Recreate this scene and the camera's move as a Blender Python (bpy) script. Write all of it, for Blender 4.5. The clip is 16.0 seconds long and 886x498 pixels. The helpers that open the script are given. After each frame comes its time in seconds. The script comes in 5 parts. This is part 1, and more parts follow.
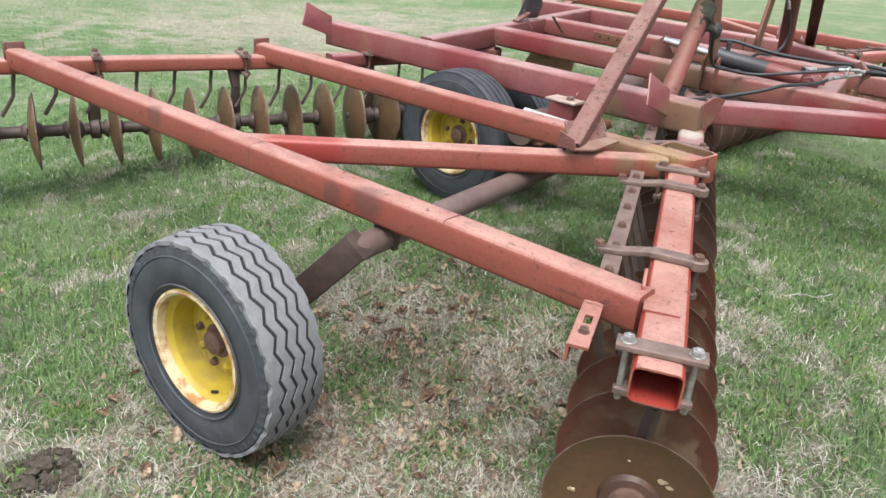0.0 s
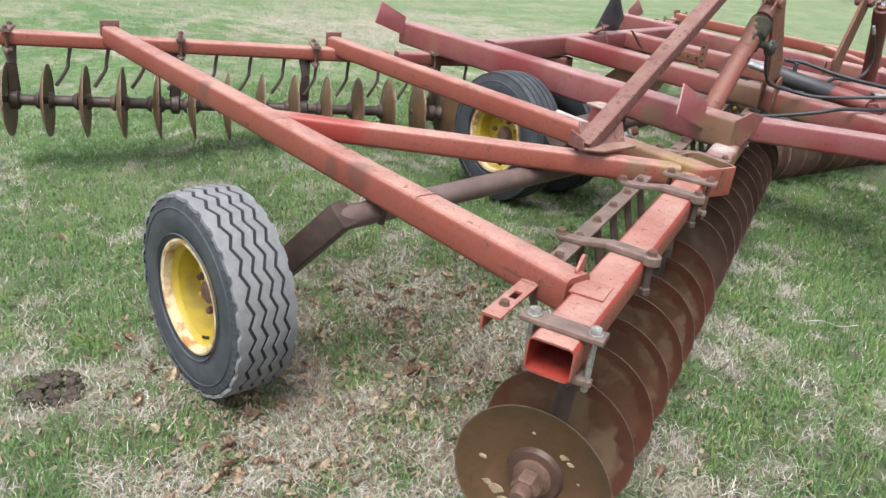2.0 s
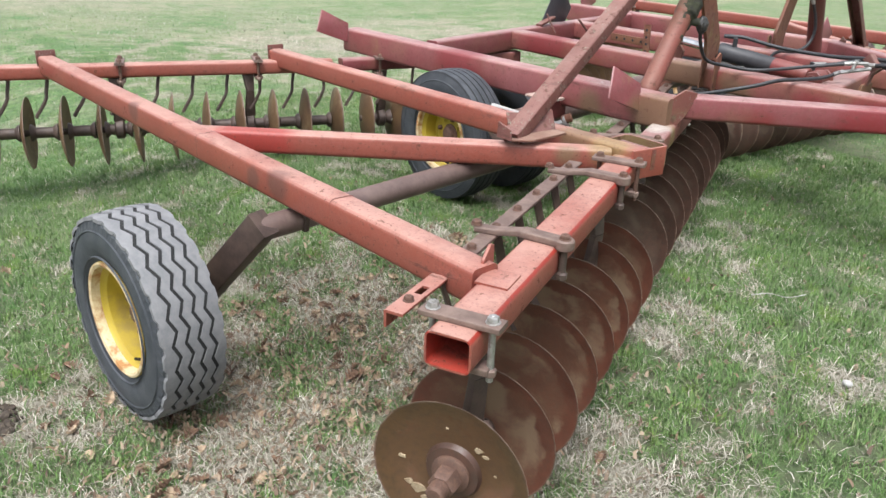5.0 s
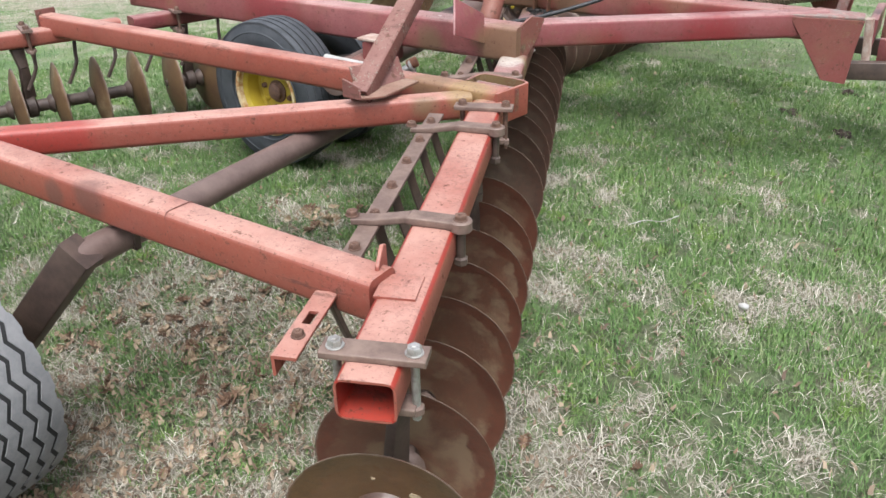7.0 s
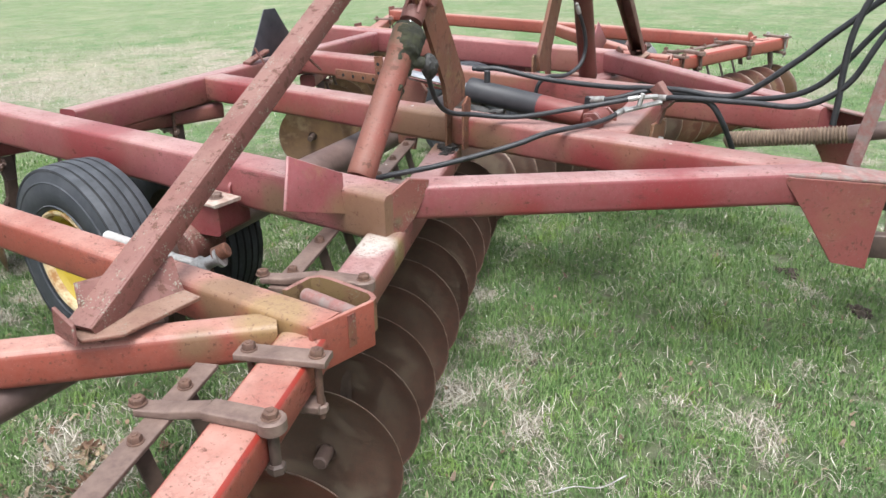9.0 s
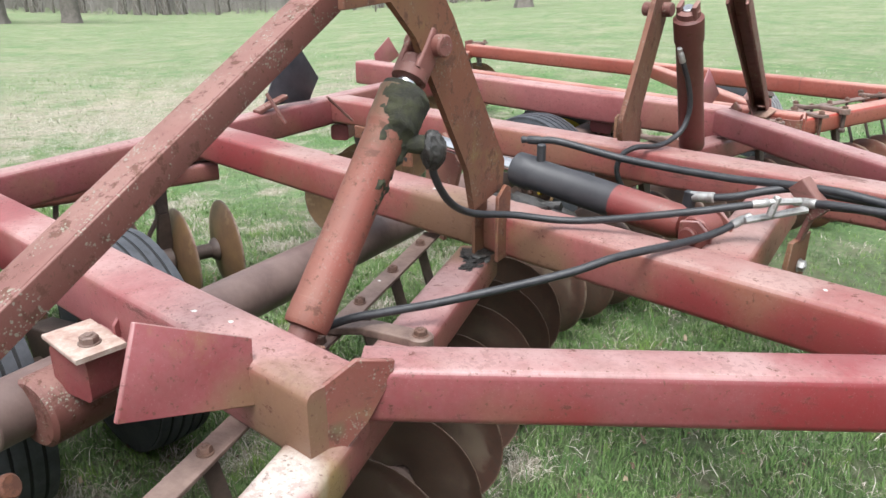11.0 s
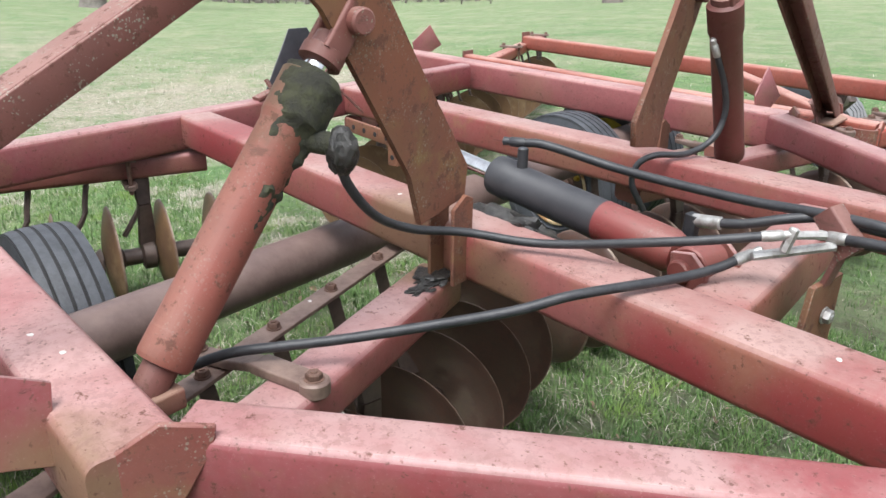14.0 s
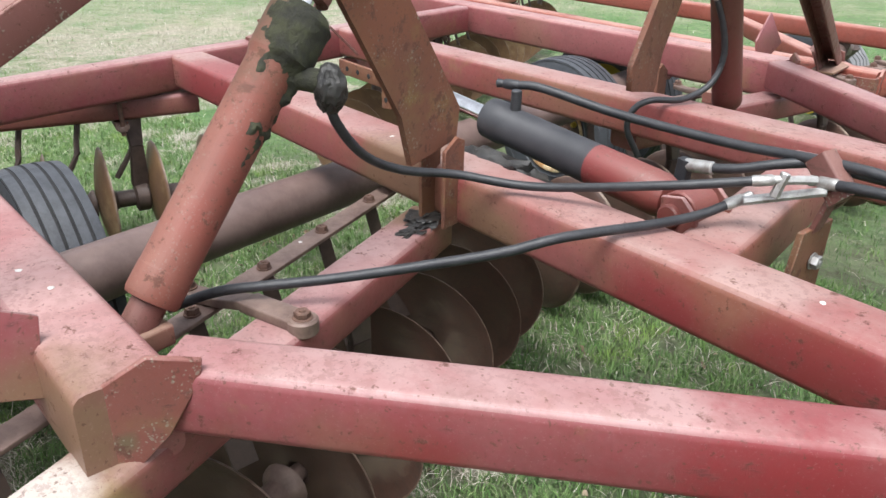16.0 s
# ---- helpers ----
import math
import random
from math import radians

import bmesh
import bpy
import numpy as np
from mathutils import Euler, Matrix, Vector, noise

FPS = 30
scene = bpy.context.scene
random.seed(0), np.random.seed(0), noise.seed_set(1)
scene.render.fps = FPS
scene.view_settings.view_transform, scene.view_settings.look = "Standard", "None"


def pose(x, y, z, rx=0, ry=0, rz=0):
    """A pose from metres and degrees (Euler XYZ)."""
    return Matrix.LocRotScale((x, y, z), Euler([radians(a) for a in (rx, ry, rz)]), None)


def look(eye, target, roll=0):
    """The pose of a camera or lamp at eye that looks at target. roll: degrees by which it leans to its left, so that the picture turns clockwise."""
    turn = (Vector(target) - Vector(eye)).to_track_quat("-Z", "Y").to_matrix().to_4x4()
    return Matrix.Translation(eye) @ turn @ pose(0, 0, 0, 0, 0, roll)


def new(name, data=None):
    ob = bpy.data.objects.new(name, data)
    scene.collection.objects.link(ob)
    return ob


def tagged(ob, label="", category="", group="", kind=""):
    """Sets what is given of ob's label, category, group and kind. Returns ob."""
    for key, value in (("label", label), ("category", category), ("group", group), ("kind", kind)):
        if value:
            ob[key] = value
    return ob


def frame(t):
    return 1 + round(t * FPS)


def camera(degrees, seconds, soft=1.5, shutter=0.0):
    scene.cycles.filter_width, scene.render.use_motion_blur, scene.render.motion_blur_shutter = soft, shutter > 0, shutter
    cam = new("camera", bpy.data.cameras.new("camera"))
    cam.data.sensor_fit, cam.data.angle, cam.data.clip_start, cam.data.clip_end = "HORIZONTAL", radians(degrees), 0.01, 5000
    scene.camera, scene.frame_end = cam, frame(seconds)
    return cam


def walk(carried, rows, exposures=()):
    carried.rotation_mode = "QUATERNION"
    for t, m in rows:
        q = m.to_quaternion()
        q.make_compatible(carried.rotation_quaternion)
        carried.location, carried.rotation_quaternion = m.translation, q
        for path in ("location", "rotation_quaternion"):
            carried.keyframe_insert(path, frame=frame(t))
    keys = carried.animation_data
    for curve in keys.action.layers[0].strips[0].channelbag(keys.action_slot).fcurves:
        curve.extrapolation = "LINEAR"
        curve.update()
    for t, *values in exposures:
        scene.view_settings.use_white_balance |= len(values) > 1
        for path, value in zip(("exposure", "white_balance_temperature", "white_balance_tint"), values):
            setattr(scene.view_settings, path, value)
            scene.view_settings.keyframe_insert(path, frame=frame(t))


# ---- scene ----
cam = camera(60.0, 16.0, soft=1.5)
PATH = [
    (0, (0.314, 0.038, 1.578), (-0.859, 1.436, 0.759), 4.8),
    (0.5, (0.411, 0.162, 1.556), (-0.855, 1.492, 0.763), 6.1),
    (1, (0.554, 0.295, 1.544), (-0.847, 1.466, 0.728), 7.0),
    (1.5, (0.643, 0.312, 1.558), (-0.788, 1.472, 0.78), 5.3),
    (2, (0.76, 0.273, 1.553), (-0.631, 1.461, 0.745), 6.7),
    (2.5, (0.85, 0.283, 1.556), (-0.622, 1.388, 0.773), 8.0),
    (3, (0.866, 0.344, 1.537), (-0.617, 1.422, 0.737), 7.0),
    (5.5, (0.913, 0.505, 1.54), (-0.457, 1.718, 0.732), 1.4),
    (6, (0.834, 0.527, 1.513), (-0.436, 1.793, 0.628), 4.0),
    (6.5, (0.641, 0.527, 1.522), (-0.473, 1.92, 0.616), 2.7),
    (7, (0.525, 0.671, 1.542), (-0.491, 2.104, 0.587), -1.1),
    (7.5, (0.511, 0.974, 1.553), (-0.507, 2.432, 0.637), 0.5),
    (8, (0.419, 1.28, 1.542), (-0.543, 2.79, 0.651), -1.1),
    (8.5, (0.282, 1.598, 1.553), (-0.622, 3.16, 0.689), -1.1),
    (9, (0.24, 1.967, 1.537), (-0.828, 3.466, 0.754), -0.7),
    (9.5, (0.182, 2.237, 1.543), (-0.958, 3.674, 0.745), -2.7),
    (10, (-0.004, 2.495, 1.527), (-1.141, 3.957, 0.773), -1.1),
    (12.5, (-0.286, 3.402, 1.43), (-1.731, 4.605, 0.748), -0.9),
    (13, (-0.26, 3.443, 1.426), (-1.685, 4.671, 0.749), -1.1),
    (13.5, (-0.252, 3.452, 1.419), (-1.677, 4.671, 0.721), -0.2),
    (14, (-0.244, 3.449, 1.41), (-1.655, 4.664, 0.681), 0.4),
    (14.5, (-0.23, 3.445, 1.407), (-1.637, 4.662, 0.673), 1.0),
    (15, (-0.213, 3.445, 1.4), (-1.622, 4.648, 0.648), 1.4),
    (15.5, (-0.215, 3.451, 1.397), (-1.642, 4.625, 0.632), 1.0),
    (16, (-0.229, 3.46, 1.396), (-1.597, 4.646, 0.544), 1.1),
]

walk(cam, [(t, look(eye, target, roll)) for t, eye, target, roll in PATH], [(0, 1.13, 6250, 10), (6, 1.16, 6250, 10), (8, 1.15, 6250, 10), (9, 1.27, 6250, 10), (12.5, 1.32, 6250, 10), (16, 1.25, 6250, 10)])

# ---- world and light: a bright overcast day ----
world = bpy.data.worlds.new("overcast_sky")
scene.world = world
world.use_nodes = True
wn, wl = world.node_tree.nodes, world.node_tree.links
sky = wn.new("ShaderNodeTexSky")
sky.sky_type, sky.sun_disc = "NISHITA", False
sky.sun_elevation, sky.sun_rotation = radians(67), radians(150)
sky.air_density, sky.dust_density, sky.ozone_density = 1.0, 4.0, 0.6
sat = wn.new("ShaderNodeHueSaturation")
sat.inputs["Saturation"].default_value = 0.25
wl.new(sky.outputs[0], sat.inputs["Color"])
wl.new(sat.outputs[0], wn["Background"].inputs[0])
wn["Background"].inputs[1].default_value = 0.13
sun_data = bpy.data.lights.new("sun", "SUN")
sun_data.energy, sun_data.angle, sun_data.color = 1.7, radians(30), (1.0, 0.985, 0.955)
sun = new("sun", sun_data)
sun.matrix_world = look((0, 0, 20), (-4.5, 7.1, 0))


# ---- materials ----
def mat(name, rough=0.6, metal=0.0):
    m = bpy.data.materials.new(name)
    m.use_nodes = True
    n, l = m.node_tree.nodes, m.node_tree.links
    b = n["Principled BSDF"]
    b.inputs["Roughness"].default_value, b.inputs["Metallic"].default_value = rough, metal
    return m, n, l, b


def noise_fac(n, l, scale, lo, hi, detail=6.0, rough=0.6, coord=None, dist=0.0):
    """A noise pulled to 0..1 between lo and hi, in object space."""
    t = n.new("ShaderNodeTexNoise")
    t.inputs["Scale"].default_value, t.inputs["Detail"].default_value = scale, detail
    t.inputs["Roughness"].default_value, t.inputs["Distortion"].default_value = rough, dist
    if coord is None:
        coord = n.new("ShaderNodeNewGeometry").outputs["Position"]
    l.new(coord, t.inputs["Vector"])
    r = n.new("ShaderNodeMapRange")
    r.inputs["From Min"].default_value, r.inputs["From Max"].default_value = lo, hi
    l.new(t.outputs["Fac"], r.inputs["Value"])
    return r.outputs["Result"]


def mix(n, l, fac, a, b):
    m = n.new("ShaderNodeMix")
    m.data_type = "RGBA"
    for sock, v in ((m.inputs["Factor"], fac), (m.inputs["A"], a), (m.inputs["B"], b)):
        if isinstance(v, (tuple, float, int)):
            sock.default_value = (*v, 1.0) if isinstance(v, tuple) else v
        else:
            l.new(v, sock)
    return m.outputs["Result"]


def math_node(n, l, op, a, b):
    m = n.new("ShaderNodeMath")
    m.operation, m.use_clamp = op, True
    for i, v in enumerate((a, b)):
        if isinstance(v, (float, int)):
            m.inputs[i].default_value = v
        else:
            l.new(v, m.inputs[i])
    return m.outputs[0]


def bump(n, l, b, height, strength=0.3, distance=0.004):
    k = n.new("ShaderNodeBump")
    k.inputs["Strength"].default_value, k.inputs["Distance"].default_value = strength, distance
    l.new(height, k.inputs["Height"])
    l.new(k.outputs[0], b.inputs["Normal"])


def paint(name, base, faded, deep, rust=(0.085, 0.035, 0.022), moss=0.0, rust_lo=0.62, rough=0.5, specks=0.0, spots=(), top_coat=None):
    """Old implement paint: chalked where it faces the sky, with the sky's sheen put into that pale tone, deeper
    patches, scuffs, rust scars, some moss and lichen.
    spots: places (x, y, z, r, colour) of fresher red or of stains; top_coat: (z0, z1, colour) of grease and moss at the
    upper end."""
    m, n, l, b = mat(name, rough)
    geo = n.new("ShaderNodeNewGeometry")
    pos = geo.outputs["Position"]
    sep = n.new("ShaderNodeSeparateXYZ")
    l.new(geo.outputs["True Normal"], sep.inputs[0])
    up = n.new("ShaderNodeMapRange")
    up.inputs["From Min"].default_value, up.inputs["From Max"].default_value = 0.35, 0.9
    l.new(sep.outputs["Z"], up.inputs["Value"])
    long_ = n.new("ShaderNodeVectorMath")
    long_.operation = "MULTIPLY"
    long_.inputs[1].default_value = (0.28, 0.6, 1.6)
    l.new(pos, long_.inputs[0])
    big = noise_fac(n, l, 2.2, 0.42, 0.66, 4.0, coord=pos)
    c = mix(n, l, big, base, deep)
    late = []
    for x, y, z, r, tint in spots:
        away = n.new("ShaderNodeVectorMath")
        away.operation = "DISTANCE"
        away.inputs[1].default_value = (x, y, z)
        l.new(pos, away.inputs[0])
        wob = math_node(n, l, "ADD", math_node(n, l, "MULTIPLY", away.outputs["Value"], 0.5 / r), math_node(n, l, "MULTIPLY", noise_fac(n, l, 7.0, 0.0, 1.0, 8.0, 0.7, coord=pos), 0.5))
        ramp = n.new("ShaderNodeMapRange")
        ramp.inputs["From Min"].default_value, ramp.inputs["From Max"].default_value = 0.80, 0.55
        l.new(wob, ramp.inputs["Value"])
        late.append((ramp.outputs["Result"], tint))
    side_fade = noise_fac(n, l, 1.3, 0.40, 0.62, 7.0, 0.65, coord=pos)
    c = mix(n, l, math_node(n, l, "MULTIPLY", side_fade, 0.10), c, faded)
    # Faded paint on top faces, made paler still for the sky's sheen on them.
    chalk_and_sheen = math_node(n, l, "MULTIPLY", up.outputs["Result"], noise_fac(n, l, 3.5, 0.24, 0.58, 7.0, 0.65, coord=pos))
    c = mix(n, l, chalk_and_sheen, c, faded)
    fine = noise_fac(n, l, 60.0, 0.3, 0.75, 4.0, coord=pos)
    c = mix(n, l, math_node(n, l, "MULTIPLY", fine, 0.12), c, faded)
    grime = noise_fac(n, l, 9.0, 0.5, 0.78, 8.0, 0.7, coord=pos)
    c = mix(n, l, math_node(n, l, "MULTIPLY", grime, 0.40), c, (0.11, 0.046, 0.036))
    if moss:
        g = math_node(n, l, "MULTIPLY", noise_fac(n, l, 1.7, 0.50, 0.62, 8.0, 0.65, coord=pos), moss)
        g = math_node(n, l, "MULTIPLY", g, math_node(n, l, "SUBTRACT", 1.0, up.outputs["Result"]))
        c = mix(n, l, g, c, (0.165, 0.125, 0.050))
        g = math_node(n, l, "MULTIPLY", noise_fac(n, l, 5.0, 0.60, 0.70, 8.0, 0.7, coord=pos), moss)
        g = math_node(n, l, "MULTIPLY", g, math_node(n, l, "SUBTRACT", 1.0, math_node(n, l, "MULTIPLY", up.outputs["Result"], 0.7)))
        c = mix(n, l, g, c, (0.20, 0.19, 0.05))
    for fac_, tint in late:
        c = mix(n, l, math_node(n, l, "MULTIPLY", fac_, 0.72), c, tint)
    flake = math_node(n, l, "MULTIPLY", noise_fac(n, l, 55.0, 0.51, 0.55, 10.0, 0.74, coord=pos), noise_fac(n, l, 3.1, 0.38, 0.58, 6.0, coord=pos))
    flake = math_node(n, l, "MULTIPLY", flake, math_node(n, l, "ADD", math_node(n, l, "MULTIPLY", up.outputs["Result"], 0.20), 0.14))
    c = mix(n, l, flake, c, (0.125, 0.055, 0.048))
    scuff = noise_fac(n, l, 11.0, 0.60, 0.66, 9.0, 0.75, coord=long_.outputs[0])
    c = mix(n, l, math_node(n, l, "MULTIPLY", scuff, 0.6), c, (0.075, 0.038, 0.03))
    scar = noise_fac(n, l, 26.0, rust_lo, rust_lo + 0.06, 9.0, 0.72, coord=pos)
    c = mix(n, l, math_node(n, l, "MULTIPLY", scar, 0.8), c, rust)
    speck = noise_fac(n, l, 210.0, 0.60, 0.68, 4.0, 0.7, coord=pos)
    c = mix(n, l, math_node(n, l, "MULTIPLY", speck, 0.30), c, faded)
    pits = noise_fac(n, l, 95.0, 0.62, 0.68, 3.0, 0.6, coord=pos)
    c = mix(n, l, math_node(n, l, "MULTIPLY", pits, 0.7), c, rust)
    if top_coat:
        spot = n.new("ShaderNodeSeparateXYZ")
        l.new(pos, spot.inputs[0])
        lift = n.new("ShaderNodeMath")
        lift.operation = "ADD"
        l.new(spot.outputs["Z"], lift.inputs[0])
        l.new(math_node(n, l, "MULTIPLY", noise_fac(n, l, 9.0, 0.25, 0.75, 8.0, 0.65, coord=pos), 0.22), lift.inputs[1])
        ramp = n.new("ShaderNodeMapRange")
        ramp.inputs["From Min"].default_value, ramp.inputs["From Max"].default_value = top_coat[0] + 0.11, top_coat[1] + 0.11
        l.new(lift.outputs[0], ramp.inputs["Value"])
        c = mix(n, l, math_node(n, l, "MULTIPLY", ramp.outputs["Result"], 0.85), c, top_coat[2])
    if specks:
        warp = n.new("ShaderNodeTexNoise")
        warp.inputs["Scale"].default_value = 60.0
        l.new(pos, warp.inputs["Vector"])
        moved = n.new("ShaderNodeVectorMath")
        moved.operation = "MULTIPLY_ADD"
        moved.inputs[1].default_value = (0.012, 0.012, 0.012)
        l.new(warp.outputs["Color"], moved.inputs[0])
        l.new(pos, moved.inputs[2])
        for scale, cover in ((80.0, 0.53), (150.0, 0.50)):
            v = n.new("ShaderNodeTexVoronoi")
            v.inputs["Scale"].default_value = scale
            l.new(moved.outputs[0], v.inputs["Vector"])
            s = n.new("ShaderNodeMapRange")
            s.inputs["From Min"].default_value, s.inputs["From Max"].default_value = 0.30, 0.20
            l.new(v.outputs["Distance"], s.inputs["Value"])
            f = math_node(n, l, "MULTIPLY", s.outputs["Result"], noise_fac(n, l, 16.0, cover, cover + 0.05, coord=pos))
            c = mix(n, l, math_node(n, l, "MULTIPLY", f, specks), c, (0.22, 0.235, 0.185))
    l.new(c, b.inputs["Base Color"])
    worn = math_node(n, l, "ADD", scar, scuff)
    l.new(mix(n, l, worn, (rough,) * 3, (0.85,) * 3), b.inputs["Roughness"])
    bump(n, l, b, math_node(n, l, "ADD", math_node(n, l, "MULTIPLY", fine, 0.4), worn), 0.25, 0.002)
    return m


SOOT = (0.110, 0.048, 0.040)
CRIMSON, OLIVE, YELLOW_MOSS = (0.180, 0.018, 0.022), (0.150, 0.105, 0.055), (0.22, 0.165, 0.065)
WING_STAINS = ((-1.04, 3.05, 0.69, 0.11, YELLOW_MOSS), (-1.22, 3.06, 0.68, 0.10, OLIVE), (-1.10, 2.88, 0.66, 0.07, OLIVE), (-1.446, 1.715, 0.645, 0.07, SOOT), (-1.62, 1.71, 0.62, 0.05, SOOT), (-2.75, 1.66, 0.65, 0.06, SOOT), (-2.05, 1.93, 0.63, 0.20, (0.27, 0.022, 0.018)))
FRAME_STAINS = ((-2.66, 3.66, 0.70, 0.24, CRIMSON), (-0.50, 4.22, 0.68, 0.16, CRIMSON), (-0.92, 4.58, 0.66, 0.13, CRIMSON), (-0.62, 4.58, 0.66, 0.16, CRIMSON), (-0.56, 4.37, 0.69, 0.18, CRIMSON), (-0.92, 4.03, 0.67, 0.12, CRIMSON), (-2.9, 4.62, 0.71, 0.25, CRIMSON), (-1.23, 3.62, 0.69, 0.15, OLIVE),
                (-1.62, 3.66, 0.66, 0.11, OLIVE), (-1.75, 4.58, 0.66, 0.22, OLIVE), (-1.38, 4.56, 0.67, 0.13, OLIVE), (-1.11, 3.63, 0.60, 0.07, YELLOW_MOSS))
CHALK = ((-1.165, 3.575, 0.660, 0.075, (0.50, 0.47, 0.43)), (-1.135, 3.52, 0.660, 0.055, (0.46, 0.42, 0.38)))
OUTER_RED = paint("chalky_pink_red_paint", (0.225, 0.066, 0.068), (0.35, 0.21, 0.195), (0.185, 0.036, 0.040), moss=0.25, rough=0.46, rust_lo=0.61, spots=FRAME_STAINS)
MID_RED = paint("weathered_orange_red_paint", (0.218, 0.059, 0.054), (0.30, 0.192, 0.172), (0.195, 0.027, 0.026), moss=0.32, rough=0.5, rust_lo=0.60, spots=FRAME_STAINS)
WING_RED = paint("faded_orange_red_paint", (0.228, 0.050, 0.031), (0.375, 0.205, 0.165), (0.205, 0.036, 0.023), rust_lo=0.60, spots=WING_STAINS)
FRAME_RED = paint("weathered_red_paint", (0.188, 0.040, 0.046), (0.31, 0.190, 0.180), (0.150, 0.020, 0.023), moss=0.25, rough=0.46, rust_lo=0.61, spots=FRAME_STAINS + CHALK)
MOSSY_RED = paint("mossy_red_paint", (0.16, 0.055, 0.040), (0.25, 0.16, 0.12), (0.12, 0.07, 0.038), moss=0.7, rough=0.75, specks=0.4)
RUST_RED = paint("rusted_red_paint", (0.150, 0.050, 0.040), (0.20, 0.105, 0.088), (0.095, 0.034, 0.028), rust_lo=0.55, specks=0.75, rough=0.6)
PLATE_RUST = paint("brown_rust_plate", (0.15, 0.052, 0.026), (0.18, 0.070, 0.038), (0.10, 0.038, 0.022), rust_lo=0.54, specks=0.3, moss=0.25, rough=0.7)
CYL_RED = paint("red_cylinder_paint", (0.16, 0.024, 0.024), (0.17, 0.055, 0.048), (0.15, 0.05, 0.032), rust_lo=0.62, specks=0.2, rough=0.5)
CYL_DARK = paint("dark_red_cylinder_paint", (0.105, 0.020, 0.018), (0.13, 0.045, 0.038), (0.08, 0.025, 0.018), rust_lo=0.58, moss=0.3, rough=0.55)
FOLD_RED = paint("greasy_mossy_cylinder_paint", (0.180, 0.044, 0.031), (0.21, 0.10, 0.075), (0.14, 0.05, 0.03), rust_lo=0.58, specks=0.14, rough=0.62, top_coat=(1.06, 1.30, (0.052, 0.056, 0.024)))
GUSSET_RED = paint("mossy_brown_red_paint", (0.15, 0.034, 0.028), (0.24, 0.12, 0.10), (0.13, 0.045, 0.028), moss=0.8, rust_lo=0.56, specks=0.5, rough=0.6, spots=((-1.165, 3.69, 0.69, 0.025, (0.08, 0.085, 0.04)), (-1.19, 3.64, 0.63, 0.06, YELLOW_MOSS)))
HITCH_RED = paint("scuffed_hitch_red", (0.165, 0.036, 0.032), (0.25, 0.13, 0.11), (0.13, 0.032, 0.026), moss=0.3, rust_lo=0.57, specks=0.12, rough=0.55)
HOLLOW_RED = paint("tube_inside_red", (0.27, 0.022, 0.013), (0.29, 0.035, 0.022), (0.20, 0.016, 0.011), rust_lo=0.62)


def plain(name, colour, second, scale=20.0, rough=0.6, metal=0.0, lo=0.4, hi=0.65, relief=0.25, third=None):
    m, n, l, b = mat(name, rough, metal)
    pos = n.new("ShaderNodeTexCoord").outputs["Object"]
    f = noise_fac(n, l, scale, lo, hi, 7.0, 0.65, coord=pos)
    c = mix(n, l, f, colour, second)
    g = noise_fac(n, l, scale * 6, 0.35, 0.7, 4.0, coord=pos)
    c = mix(n, l, math_node(n, l, "MULTIPLY", g, 0.3), c, second)
    if third:
        c = mix(n, l, noise_fac(n, l, scale * 0.35, 0.56, 0.64, 6.0, 0.7, coord=pos), c, third)
    l.new(c, b.inputs["Base Color"])
    bump(n, l, b, math_node(n, l, "ADD", f, math_node(n, l, "MULTIPLY", g, 0.5)), relief, 0.002)
    return m


STEEL = plain("weathered_brown_steel", (0.115, 0.075, 0.062), (0.20, 0.14, 0.115), 18.0, 0.55, 0.15)
DARK_STEEL = plain("dark_brown_steel", (0.046, 0.031, 0.027), (0.088, 0.060, 0.048), 14.0, 0.55, 0.1)
TUBE_BROWN = plain("brown_painted_pipe", (0.095, 0.062, 0.055), (0.145, 0.10, 0.088), 9.0, 0.45)
BOLT = plain("zinc_bolt", (0.42, 0.42, 0.41), (0.24, 0.22, 0.20), 40.0, 0.4, 0.6)
OLD_BOLT = plain("rusty_bolt", (0.080, 0.044, 0.033), (0.140, 0.078, 0.054), 60.0, 0.7, 0.1)
RUBBER = plain("grey_worn_tread_rubber", (0.145, 0.147, 0.154), (0.20, 0.20, 0.205), 22.0, 0.85, relief=0.35)
SIDEWALL = plain("dark_sidewall_rubber", (0.032, 0.037, 0.045), (0.056, 0.061, 0.069), 12.0, 0.7)
GROOVE = plain("groove_rubber", (0.010, 0.010, 0.011), (0.018, 0.018, 0.018), 20.0, 0.9)
RIB_RUBBER = plain("black_rib_rubber", (0.028, 0.031, 0.037), (0.056, 0.061, 0.070), 16.0, 0.6)
WORN_RED = plain("worn_red_and_bare_steel", (0.21, 0.085, 0.075), (0.20, 0.17, 0.155), 26.0, 0.55, third=(0.30, 0.18, 0.165))
WORN_PINK = plain("worn_pinkish_plate", (0.42, 0.35, 0.30), (0.25, 0.15, 0.12), 22.0, 0.7)
DROPPING = plain("chalky_white_spot", (0.62, 0.61, 0.58), (0.45, 0.43, 0.40), 40.0, 0.8)
DRIED_MUD = plain("dried_pale_mud", (0.36, 0.29, 0.19), (0.22, 0.16, 0.10), 40.0, 0.95)
YELLOW = plain("yellow_rim_paint", (0.43, 0.325, 0.032), (0.36, 0.26, 0.028), 7.0, 0.45, third=(0.30, 0.22, 0.05))
RIM_EDGE = plain("worn_rim_edge", (0.60, 0.50, 0.31), (0.34, 0.17, 0.06), 16.0, 0.6, lo=0.46, hi=0.60)
HOSE = plain("black_hose_rubber", (0.014, 0.015, 0.018), (0.03, 0.031, 0.034), 30.0, 0.5)
